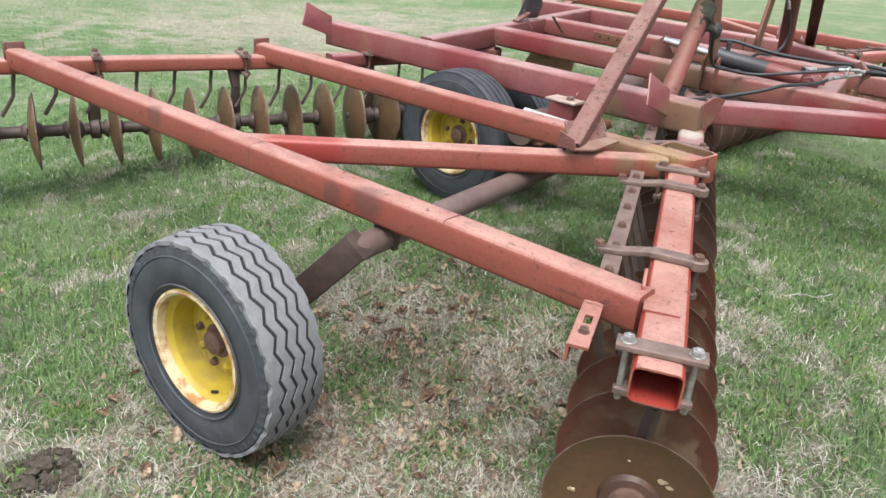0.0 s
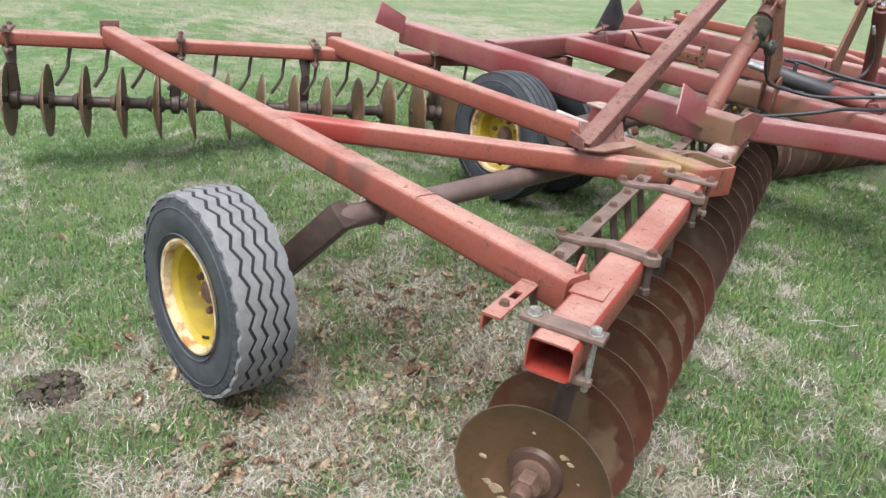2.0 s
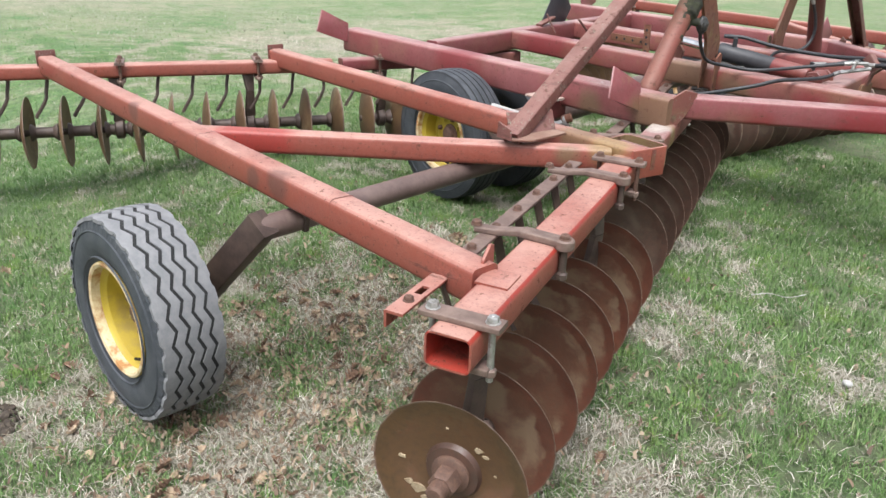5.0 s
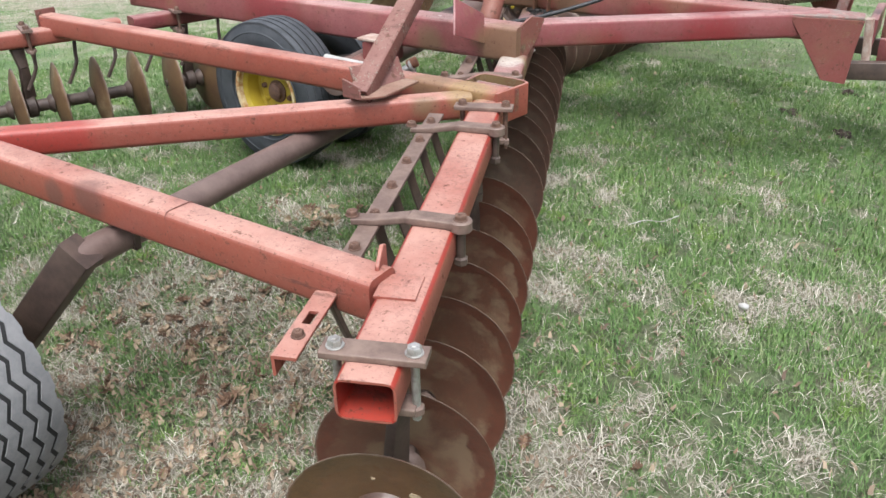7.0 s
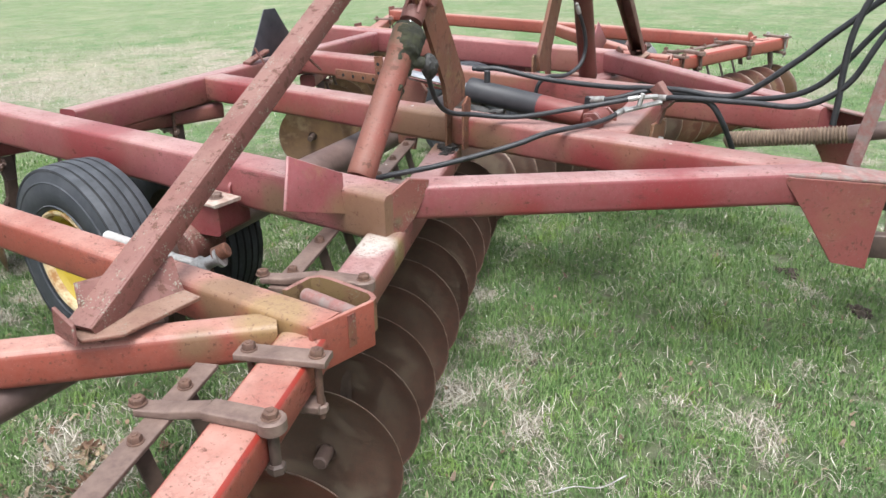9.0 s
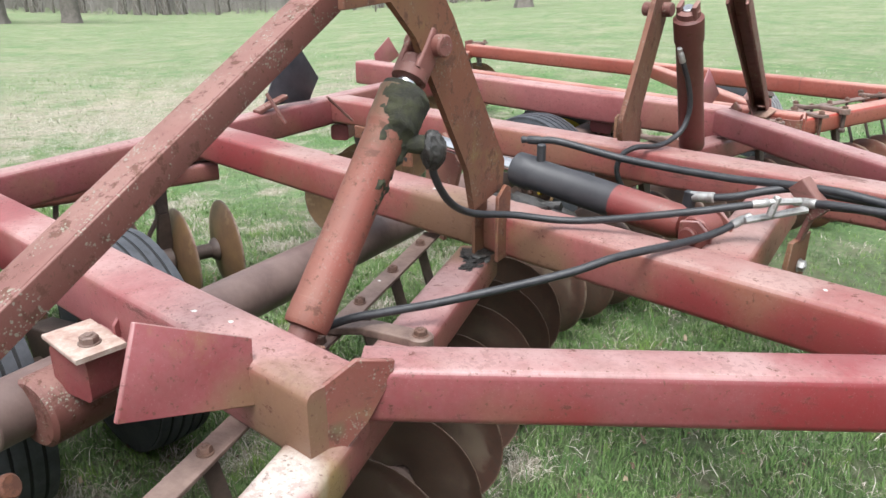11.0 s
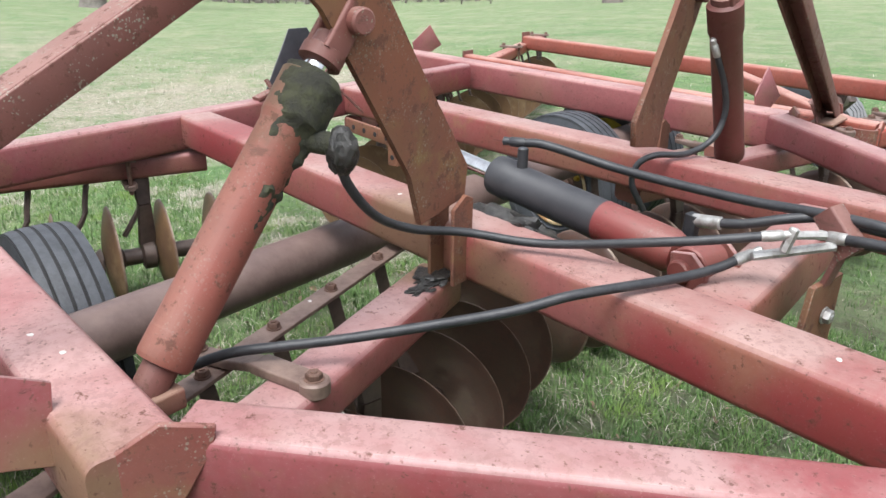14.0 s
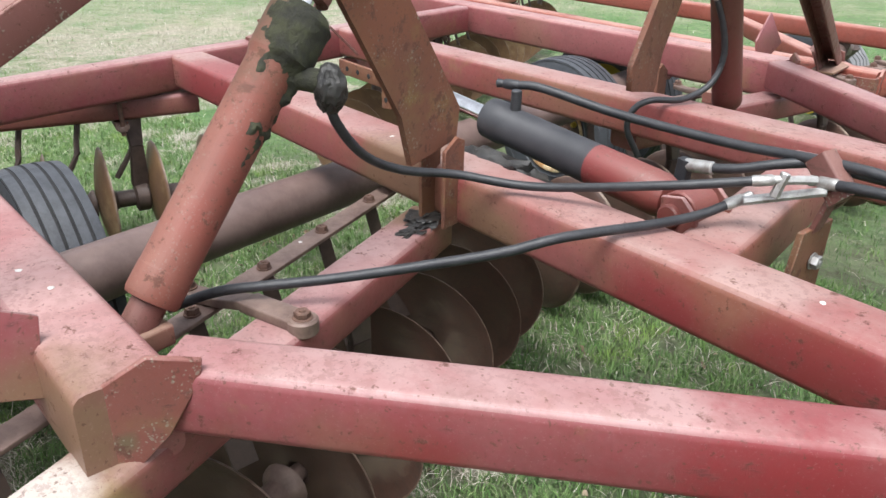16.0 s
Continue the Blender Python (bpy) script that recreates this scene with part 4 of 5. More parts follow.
    part("strut", beam(c - Vector((0, 0, 0.01)), c + Vector((0.02, 0.05, -0.18)), 0.04, 0.012, 0.003), DARK_STEEL, slot)


half(near)
half(far)

# lift cylinder in the middle of the frame
la, lb = Vector((-1.66, 4.86, 0.845)), Vector((-1.04, 4.86, 0.785))
way = (lb - la).normalized()
lift = part("lift_cylinder", turned(la, lb, [(0, 0.03), (0.004, 0.054), (0.055, 0.055), (0.065, 0.050), (0.36, 0.050)], n=28), CYL_BLACK, harrow, "black greased lift cylinder with a red end", smooth=True)
part("red_end", turned(la + way * 0.36, lb, [(0, 0.0502), (0.19, 0.0502), (0.21, 0.042), (0.215, 0.02)], n=28), CYL_RED, lift, smooth=True)
part("piston_rod", rod(la - way * 0.34, la + way * 0.01, 0.024, n=20), CHROME, lift, smooth=True)
part("pin", rod(lb + Vector((0, -0.085, 0)), lb + Vector((0, 0.085, 0)), 0.026), CYL_RED, lift, smooth=True)
part("eye", rod(lb + Vector((0, -0.045, 0)), lb + Vector((0, 0.045, 0)), 0.046), CYL_RED, lift, smooth=True)
for y in (-0.07, 0.058):
    part("fork", prism([lb + Vector((-0.02, y, -0.05)), lb + Vector((0.06, y, -0.06)), lb + Vector((0.06, y, 0.01)), lb + Vector((0.02, y, 0.045)), lb + Vector((-0.03, y, 0.035))], (0, 0.012, 0)), FRAME_RED, lift)
part("port", rod(la + way * 0.09 + Vector((0, 0, 0.04)), la + way * 0.09 + Vector((0, 0, 0.10)), 0.014), HOSE, lift)
# grease lump on the near rail behind the cylinder
bm = bmesh.new()
bmesh.ops.create_icosphere(bm, subdivisions=4, radius=1.0)
for v in bm.verts:
    k = 1 + 0.35 * noise.fractal(v.co * 2.2, 0.7, 2.1, 5)
    v.co = Vector((-1.55 + v.co.x * 0.17 * k, 4.77 + v.co.y * 0.06 * k, 0.735 + v.co.z * 0.06 * k))
part("grease_lump", bm, GREASE, lift, "lump of black grease and chaff", smooth=True)
cb = part("short_cross_beam", beam((-0.915, 4.69, ZT - 0.075), (-1.06, 5.48, ZT - 0.075), 0.13, 0.135), MID_RED, harrow)
part("end_bracket", prism([(-0.835, 4.93, 0.78), (-0.835, 5.06, 0.78), (-0.84, 5.06, 0.56), (-0.84, 4.97, 0.53), (-0.84, 4.90, 0.60)], (0.014, 0, 0)), PLATE_RUST, cb)
part("bolt", hex_bolt((-0.821, 5.0, 0.70), (1, 0, 0), 0.016, 0.014), BOLT, cb)
part("hook", sweep([(-0.815, 4.99, 0.62), (-0.79, 4.98, 0.60), (-0.79, 4.96, 0.565), (-0.81, 4.95, 0.54)], 0.014, 8, 4), DARK_STEEL, cb)
part("clip_post", beam((-0.83, 4.99, 0.76), (-0.80, 4.99, 0.87), 0.045, 0.012, 0.003), RUST_RED, cb)
part("hose_clip", beam((-0.85, 4.99, 0.925), (-0.78, 4.98, 0.855), 0.045, 0.05, 0.006), RUST_RED, cb)


def hose(pts, r=0.0125, ends=(0, 0), name="hose"):
    """A hydraulic hose with its crimped ends."""
    r *= 0.85
    ob = part(name, sweep(pts, r, 10, 8), HOSE, harrow, smooth=True)
    p = [Vector(q) for q in pts]
    if ends[0]:
        fit = HOSE if ends[0] == 2 else ALU
        w = (p[0] - p[1]).normalized()
        part("hose_end", turned(p[0] - w * 0.01, p[0] + w, [(0, r * 1.05), (0.004, r * 1.18), (0.038, r * 1.18), (0.042, r * 0.9), (0.058, r * 1.05), (0.062, r * 0.7)], n=12), fit, ob, smooth=True)
    if ends[1]:
        w = (p[-1] - p[-2]).normalized()
        part("hose_end", turned(p[-1] - w * 0.01, p[-1] + w, [(0, r * 1.05), (0.004, r * 1.18), (0.038, r * 1.18), (0.042, r * 0.9), (0.058, r * 1.05), (0.062, r * 0.7)], n=12), ALU, ob, smooth=True)
    return ob


hose([(-1.405, 4.20, 1.06), (-1.41, 4.215, 1.00), (-1.43, 4.29, 0.915), (-1.45, 4.40, 0.855), (-1.42, 4.53, 0.825), (-1.28, 4.64, 0.812), (-1.03, 4.75, 0.864), (-0.90, 4.85, 0.889)], 0.0115, (0, 1))
knob = bmesh.new()
bmesh.ops.create_icosphere(knob, subdivisions=4, radius=1.0)
for v in knob.verts:
    k = 1 + 0.16 * noise.fractal(v.co * 2.5, 0.8, 2.0, 5)
    v.co = Vector((-1.40 + v.co.x * 0.03 * k, 4.20 + v.co.y * 0.03 * k, 1.065 + v.co.z * 0.045 * k))
fit_ = part("greasy_fitting", knob, GREASE, harrow, smooth=True)
part("port_stub", rod((-1.47, 4.13, 1.09), (-1.40, 4.20, 1.075), 0.022, n=14), MOSSY_GREASE, fit_, smooth=True)
hose([(-1.520, 3.895, 0.668), (-1.470, 3.975, 0.698), (-1.412, 4.060, 0.708), (-1.352, 4.155, 0.715), (-1.252, 4.284, 0.74), (-1.144, 4.403, 0.775), (-1.08, 4.50, 0.802), (-1.007, 4.69, 0.804), (-0.972, 4.79, 0.81), (-0.945, 4.845, 0.828)], 0.012, (0, 1))
hose([(-1.615, 4.90, 0.935), (-1.55, 4.93, 0.935), (-1.349, 5.0, 0.898), (-1.068, 5.03, 0.890), (-0.885, 5.02, 0.905), (-0.76, 5.00, 0.915), (-0.54, 5.0, 0.915), (-0.36, 5.0, 1.046), (-0.216, 5.0, 1.184), (-0.02, 5.0, 1.35), (0.20, 5.0, 1.42)], 0.0135, (2, 0))
el = part("elbow", beam((-1.125, 4.95, 0.79), (-1.12, 4.95, 0.855), 0.03, 0.03, 0.006), HOSE, harrow)
part("hose_end", rod((-1.12, 4.95, 0.842), (-1.05, 4.95, 0.852), 0.015), ALU, el)
hose([(-1.06, 4.95, 0.850), (-1.0, 4.965, 0.862), (-0.93, 5.0, 0.884), (-0.86, 5.04, 0.895), (-0.77, 5.05, 0.89), (-0.471, 5.05, 0.901), (-0.263, 5.05, 0.976), (-0.09, 5.05, 1.205), (0.10, 5.03, 1.40)], 0.013)
hose([(-0.80, 4.96, 0.885), (-0.72, 4.95, 0.895), (-0.466, 4.95, 0.905), (-0.289, 4.95, 0.915), (-0.158, 4.95, 1.004), (-0.073, 4.95, 1.18), (0.05, 4.96, 1.38)], 0.013, (1, 0))
hose([(-0.80, 4.99, 0.872), (-0.70, 4.985, 0.885), (-0.622, 4.96, 0.885), (-0.575, 4.98, 0.82), (-0.545, 5.04, 0.72), (-0.53, 5.10, 0.62), (-0.52, 5.14, 0.52)], 0.0135)
hose([(-0.18, 4.95, 0.86), (-0.176, 4.95, 0.95), (-0.178, 4.95, 1.05), (-0.165, 4.95, 1.20), (-0.10, 4.96, 1.40)], 0.0135)
hose([(0.10, 4.92, 1.42), (0.11, 4.90, 1.03), (0.16, 4.90, 0.86), (0.234, 4.90, 0.73), (0.40, 4.92, 0.64), (0.7, 4.95, 0.62)], 0.013)
hose([(0.22, 4.92, 1.42), (0.225, 4.90, 1.03), (0.25, 4.90, 0.80), (0.34, 4.92, 0.66), (0.7, 4.97, 0.60)], 0.013)
hose([(-1.53, 5.66, 1.115), (-1.52, 5.714, 1.016), (-1.52, 5.742, 0.923), (-1.53, 5.708, 0.843), (-1.56, 5.611, 0.802), (-1.6, 5.499, 0.807), (-1.63, 5.451, 0.778), (-1.64, 5.445, 0.715), (-1.62, 5.493, 0.621)], 0.012, (1, 0))
union = part("hose_union", rod((-0.885, 4.86, 0.893), (-0.82, 4.93, 0.895), 0.0095, n=8), ALU, harrow, "silver hose union")
part("union_nut", rod((-0.87, 4.87, 0.86), (-0.86, 4.88, 0.91), 0.010, n=6), ALU, union)
part("hose_union", rod((-0.925, 4.855, 0.838), (-0.81, 4.96, 0.868), 0.0105, n=8), ALU, harrow, "silver hose union")

# hitch: cheek plates, drawbar, levelling screw on its stand
for flip in (near, far):
    q = [flip((-0.237, 4.521, 0.772)), flip((0.061, 4.670, 0.756)), flip((0.047, 4.664, 0.637)), flip((0.038, 4.659, 0.463)), flip((-0.061, 4.609, 0.481)), flip((-0.167, 4.556, 0.666))]
    hp = part("hitch_plate", prism(q, flip((-0.007, 0.014, 0)) - flip((0, 0, 0))), HITCH_RED, harrow)
    part("weld_plate", prism([flip((-0.235, 4.526, 0.772)), flip((0.056, 4.673, 0.758)), flip((0.045, 4.76, 0.764)), flip((-0.15, 4.70, 0.782))], (0, 0, 0.010)), WORN_RED, hp)
drawbar = part("drawbar", beam((-0.04, 4.82, 0.485), (0.75, 5.00, 0.53), 0.05, 0.085, 0.006), DARK_STEEL, harrow)
part("drawbar_side", beam((-0.04, 5.40, 0.485), (0.75, 5.22, 0.53), 0.05, 0.085, 0.006), DARK_STEEL, drawbar)
part("front_plate", beam((0.06, 4.98, 0.64), (0.03, 5.45, 0.64), 0.04, 0.13, 0.006), FRAME_RED, harrow)
part("link", beam((0.077, 4.90, 0.50), (0.052, 4.90, 0.725), 0.055, 0.035, 0.006), WORN_PINK, drawbar)
stand = part("screw_stand", prism([(0.10, 5.10, 0.50), (0.29, 5.10, 0.53), (0.15, 5.10, 0.885), (0.085, 5.10, 0.885)], (0, 0.014, 0)), RUST_RED, harrow)
part("stand_plate", prism([(0.10, 5.20, 0.50), (0.29, 5.20, 0.53), (0.15, 5.20, 0.885), (0.085, 5.20, 0.885)], (0, 0.014, 0)), RUST_RED, stand)
part("stand_base", beam((0.10, 5.15, 0.54), (0.70, 5.15, 0.56), 0.14, 0.12, 0.008), FRAME_RED, stand)
s0, s1 = Vector((-0.60, 5.15, 0.70)), Vector((-0.13, 5.15, 0.79))
prof, d = [(0, 0.012)], (s1 - s0).length
for k in range(34):
    z = 0.01 + (d - 0.02) * k / 34
    prof += [(z, 0.026), (z + 0.004, 0.034), (z + 0.008, 0.034), (z + 0.012, 0.026)]
prof.append((d, 0.02))
screw = part("levelling_screw", turned(s0, s1, prof, n=18), THREAD, harrow, "dusty coarse-threaded levelling screw")
part("screw_tube", rod(s1 - Vector((0.02, 0, 0.004)), (0.11, 5.15, 0.86), 0.034), TUBE_BROWN, screw, smooth=True)
part("screw_arm", sweep([(0.10, 5.15, 0.86), (0.17, 5.14, 0.86), (0.22, 5.12, 0.80), (0.26, 5.08, 0.70), (0.33, 5.04, 0.66)], 0.017, 8, 6), TUBE_BROWN, screw, smooth=True)
part("flat_post", beam((-0.085, 4.90, 0.74), (-0.03, 4.90, 1.12), 0.012, 0.046, 0.003, up=(1, 0, 0)), WORN_RED, harrow)

# rear of the frame: black sign plate, punched straps
sign = part("sign_plate", prism([(-3.36, 5.08, 0.80), (-3.36, 5.36, 0.80), (-3.38, 5.44, 0.90), (-3.37, 5.32, 1.075), (-3.36, 5.22, 1.075)], (-0.008, 0.002, 0)), BLACK_PLATE, harrow, "black hexagonal sign plate seen from behind")
part("sign_bracket", beam((-3.33, 5.02, 0.79), (-3.35, 5.20, 0.84), 0.05, 0.02, 0.004), RUST_RED, sign)
for a, c in (((-3.28, 5.05, 0.88), (-3.22, 5.10, 0.74)), ((-3.22, 5.36, 0.83), (-3.18, 5.48, 0.70))):
    part("strap", beam(a, c, 0.03, 0.010, 0.002), RUST_RED, sign)
for pts in (((-2.30, 5.00, 0.80), (-2.62, 5.02, 0.80)), ((-2.28, 4.98, 0.72), (-2.30, 4.99, 0.92))):
    st = part("punched_strap", beam(*pts, 0.05, 0.014, 0.003, up=(0, 1, 0)), PLATE_RUST, harrow)
    a, c = Vector(pts[0]), Vector(pts[1])
    for k in range(4):
        p = a.lerp(c, (k + 0.6) / 4.4)
        # A solid dark disc stands in for the shade inside each punching.
        part("hole_shade", rod(p + Vector((0.0, -0.0095, 0)), p + Vector((0, -0.0065, 0)), 0.009, n=10), GROOVE, st)
part("lift_arm", prism([(-2.12, 4.90, 0.52), (-2.02, 4.90, 0.50), (-1.94, 4.90, 0.80), (-2.02, 4.90, 0.90), (-2.10, 4.90, 0.84)], (0, 0.02, 0)), MOSSY_RED, harrow)

# white telescoping jack lying beside the wing's hinge
jack = part("screw_jack", rod((-1.835, 3.130, 0.678), (-1.565, 3.160, 0.660), 0.018), JACK_GREY, harrow, "pale grey screw jack with a rusty end", smooth=True)
part("jack_rod", rod((-1.585, 3.155, 0.661), (-1.485, 3.175, 0.655), 0.017), ALU, jack, smooth=True)
part("jack_head", turned((-1.490, 3.175, 0.635), (-1.425, 3.215, 0.675), [(0, 0.02), (0.006, 0.03), (0.035, 0.03), (0.045, 0.018), (0.08, 0.018), (0.085, 0.03), (0.095, 0.03)], n=14), ALU, jack, smooth=True)
part("jack_knob", rod((-1.440, 3.210, 0.680), (-1.405, 3.235, 0.700), 0.022), PLATE_RUST, jack, smooth=True)
part("jack_lug", beam((-1.490, 3.140, 0.625), (-1.460, 3.215, 0.630), 0.035, 0.035, 0.006), DARK_STEEL, jack)
def crust(name, at_, rx, ry, rz, turn, material, label, seed=0.0, rag=0.45):
    """A flat uneven crust stuck on the frame."""
    bm = bmesh.new()
    bmesh.ops.create_icosphere(bm, subdivisions=4, radius=1.0)
    m = pose(*at_, 0, 0, turn)
    for v in bm.verts:
        k = 1 + rag * noise.fractal(v.co * 1.8 + Vector((seed, seed, 0)), 0.8, 2.0, 5)
        v.co = m @ Vector((v.co.x * rx * k, v.co.y * ry * k, v.co.z * rz * k))
    return part(name, bm, material, harrow, label, smooth=True)


crust("grease_smear", (-1.575, 4.555, ZG + 0.001), 0.060, 0.042, 0.014, 115, GREASE, "black grease smeared on the beam", 5.0, 0.6)
crust("grease_smear", (-1.535, 4.500, ZG + 0.000), 0.045, 0.022, 0.007, 100, GREASE, "thin black grease on the beam", 2.0, 0.8)
for k, (x, y, z) in enumerate(((-1.497, 3.702, ZT), (-1.598, 3.678, ZT), (-1.84, 4.667, ZT), (-0.659, 4.666, ZT), (-1.685, 4.278, 0.636))):
    crust("white_spot", (x, y, z + 0.0006), 0.006, 0.0045, 0.0015, 40 * k, DROPPING, "", k)
# tag on a string under the gang beam
tag = part("string", rod((-1.345, 4.13, 0.64), (-1.345, 4.13, 0.565), 0.003, n=6), WHITE, harrow)
part("string_knot", rod((-1.353, 4.13, 0.570), (-1.337, 4.134, 0.553), 0.009, n=8), WHITE, tag)

# ---- ground ----
def beyond(x, y):
    """How far a spot lies outside the finely meshed ground."""
    return max(0.0, -9 - x, x - 3, -1.5 - y, y - 9)


def ground_z(x, y):
    """The field: level under the machine's middle, dipping towards its near wing and falling away gently behind it."""
    p = -(x - 0.4) * 0.98 + (y - 0.3) * 0.2
    q = max(0.0, p - 3.0)
    far_off = math.hypot(x + 1, y - 3)
    a = math.degrees(math.atan2(y - 0.4, 0.5 - x)) if p > 3.0 else 30.0
    k = min(1.0, max(0.0, (a - 12.0) / 22.0))
    valley = 0.42 + 0.36 * k * k * (3 - 2 * k)
    k = min(1.0, max(0.0, (a - 40.0) / 20.0))
    valley -= 0.26 * k * k * (3 - 2 * k)
    k = min(1.0, max(0.0, (3.1 - y) / 1.7))
    away = max(0.0, math.hypot(x + 1.5, y - 1.2) - 4.5) / 3.0
    dip = 0.212 * k * k * (3 - 2 * k) * math.exp(-away * away)
    dip += 0.068 * math.exp(-((x + 2.5) ** 2 + (y - 3.8) ** 2) / 0.45)
    return -dip - 0.060 * valley * q * q / (q + 4.0) + (0.012 * noise.noise(Vector((x * 0.9, y * 0.9, 0))) + 0.006 * noise.noise(Vector((x * 4, y * 4, 3)))) / (1 + beyond(x, y) ** 2) + 0.2 * min(1.0, far_off / 60) * noise.noise(Vector((x * 0.03, y * 0.03, 7)))


DRY_SPOTS = ((-0.9, 1.2, 1.1, 0.27), (-1.4, 2.2, 0.8, 0.24), (0.7, 2.3, 0.9, 0.10), (0.25, 3.2, 0.6, 0.05), (-8.0, 6.2, 2.0, 0.40), (-9.5, 8.5, 2.5, 0.36), (0.2, 4.1, 0.7, 0.04), (-0.6, 4.6, 0.9, -0.12), (-0.8, 6.0, 1.6, -0.22), (-3.6, 1.6, 1.5, -0.10), (-0.2, 5.4, 0.9, -0.12), (-5.5, 3.0, 1.8, -0.15), (-17.0, 5.0, 4.0, 0.2))


def dry_and_haze(x, y, e=0.0):
    """How dead the grass is, 0 to 1: tufts within patches, plus the painted brightness of distance."""
    d = 0.338 + 0.18 * noise.noise(Vector((x * 0.55, y * 0.55, 11))) / (1 + (e / 8) ** 3) + 0.42 * noise.noise(Vector((x * 2.4, y * 2.4, 5))) / (1 + (e / 2) ** 3) + (0.50 * noise.noise(Vector((x * 6.0, y * 6.0, 2))) + 0.16 * noise.noise(Vector((x * 15, y * 15, 8)))) / (1 + (e / 0.8) ** 3)
    # Beyond 8 m the haze-like brightness of the far field is put in.
    d += 0.10 * min(1.0, max(0.0, math.hypot(x, y - 2) - 8) / 8)
    for cx, cy, r, k in DRY_SPOTS:
        d += k * math.exp(-((x - cx) ** 2 + (y - cy) ** 2) / (r * r))
    return min(1.0, max(0.0, d))


def inside(x, y):
    """1 in the ground about the machine's near half, thinning to 0 at its edge."""
    w_ = 0.5 * noise.noise(Vector((x * 0.8, y * 0.8, 31)))
    return min(1.0, max(0.0, min(x + 4.6, 3.4 - x, y + 1.0, 7.8 - y) / 1.4 + w_))


def stretched(lo, hi, near_lo, near_hi, fine, grow=1.14):
    xs, s = list(np.arange(near_lo, near_hi + 1e-6, fine)), fine
    a, c = xs[0], xs[-1]
    while a > lo or c < hi:
        s *= grow
        if a > lo:
            a -= s
            xs.insert(0, a)
        if c < hi:
            c += s
            xs.append(c)
    return xs


gx, gy = stretched(-420, 300, -9, 3, 0.06), stretched(-300, 420, -1.5, 9, 0.06)
verts = [(x, y, ground_z(x, y)) for y in gy for x in gx]
w = len(gx)
faces = [(j * w + i, j * w + i + 1, (j + 1) * w + i + 1, (j + 1) * w + i) for j in range(len(gy) - 1) for i in range(w - 1)]
me = bpy.data.meshes.new("ground")
me.from_pydata(verts, [], faces)
me.polygons.foreach_set("use_smooth", [True] * len(me.polygons))
at = me.attributes.new("dry_and_haze", "FLOAT", "POINT")
at.data.foreach_set("value", [dry_and_haze(x, y, beyond(x, y)) for y in gy for x in gx])
at = me.attributes.new("thatch", "FLOAT", "POINT")
at.data.foreach_set("value", [inside(x, y) for y in gy for x in gx])
ground = tagged(new("ground", me), "short spring grass with dead straw patches", "ground", kind="structure")

TURF, n, l, b = mat("turf", 0.95)
pos = n.new("ShaderNodeNewGeometry").outputs["Position"]
attr = n.new("ShaderNodeAttribute")
attr.attribute_name = "dry_and_haze"
green = mix(n, l, noise_fac(n, l, 0.5, 0.35, 0.7, 6.0, coord=pos), (0.098, 0.200, 0.055), (0.155, 0.245, 0.088))
green = mix(n, l, noise_fac(n, l, 16.0, 0.44, 0.60, 9.0, 0.78, coord=pos), green, (0.055, 0.11, 0.038))
straw = mix(n, l, noise_fac(n, l, 20.0, 0.42, 0.60, 9.0, 0.78, coord=pos), (0.40, 0.36, 0.285), (0.22, 0.185, 0.14))
blotch = noise_fac(n, l, 1.7, 0.45, 0.62, 8.0, 0.75, coord=pos)
level = n.new("ShaderNodeMapRange")
level.inputs["From Min"].default_value, level.inputs["From Max"].default_value = 0.34, 0.72
l.new(attr.outputs["Fac"], level.inputs["Value"])
fac = math_node(n, l, "ADD", math_node(n, l, "MULTIPLY", level.outputs["Result"], 0.75), math_node(n, l, "MULTIPLY", blotch, 0.26))
sward = mix(n, l, fac, green, straw)
sward = mix(n, l, math_node(n, l, "MULTIPLY", noise_fac(n, l, 5.0, 0.5, 0.66, 9.0, 0.75, coord=pos), 0.5), sward, (0.11, 0.13, 0.06))
sward = mix(n, l, math_node(n, l, "MULTIPLY", noise_fac(n, l, 3.3, 0.54, 0.62, 9.0, 0.78, coord=pos), 0.36), sward, (0.35, 0.34, 0.23))
sward = mix(n, l, math_node(n, l, "MULTIPLY", noise_fac(n, l, 0.42, 0.50, 0.62, 9.0, 0.72, coord=pos), 0.32), sward, (0.32, 0.30, 0.20))
sward = mix(n, l, math_node(n, l, "MULTIPLY", noise_fac(n, l, 1.1, 0.52, 0.62, 9.0, 0.74, coord=pos), 0.55), sward, (0.075, 0.175, 0.050))
# close by, bare earth and dead thatch lie between the blades
soil = mix(n, l, noise_fac(n, l, 24.0, 0.38, 0.66, 8.0, 0.7, coord=pos), (0.050, 0.042, 0.028), (0.12, 0.105, 0.07))
attr = n.new("ShaderNodeAttribute")
attr.attribute_name = "thatch"
l.new(mix(n, l, math_node(n, l, "MULTIPLY", attr.outputs["Fac"], math_node(n, l, "ADD", math_node(n, l, "MULTIPLY", noise_fac(n, l, 7.0, 0.45, 0.65, 8.0, 0.7, coord=pos), 0.45), 0.35)), sward, soil), b.inputs["Base Color"])
bump(n, l, b, noise_fac(n, l, 40.0, 0.2, 0.8, 8.0, 0.75, coord=pos), 0.9, 0.02)
me.materials.append(TURF)


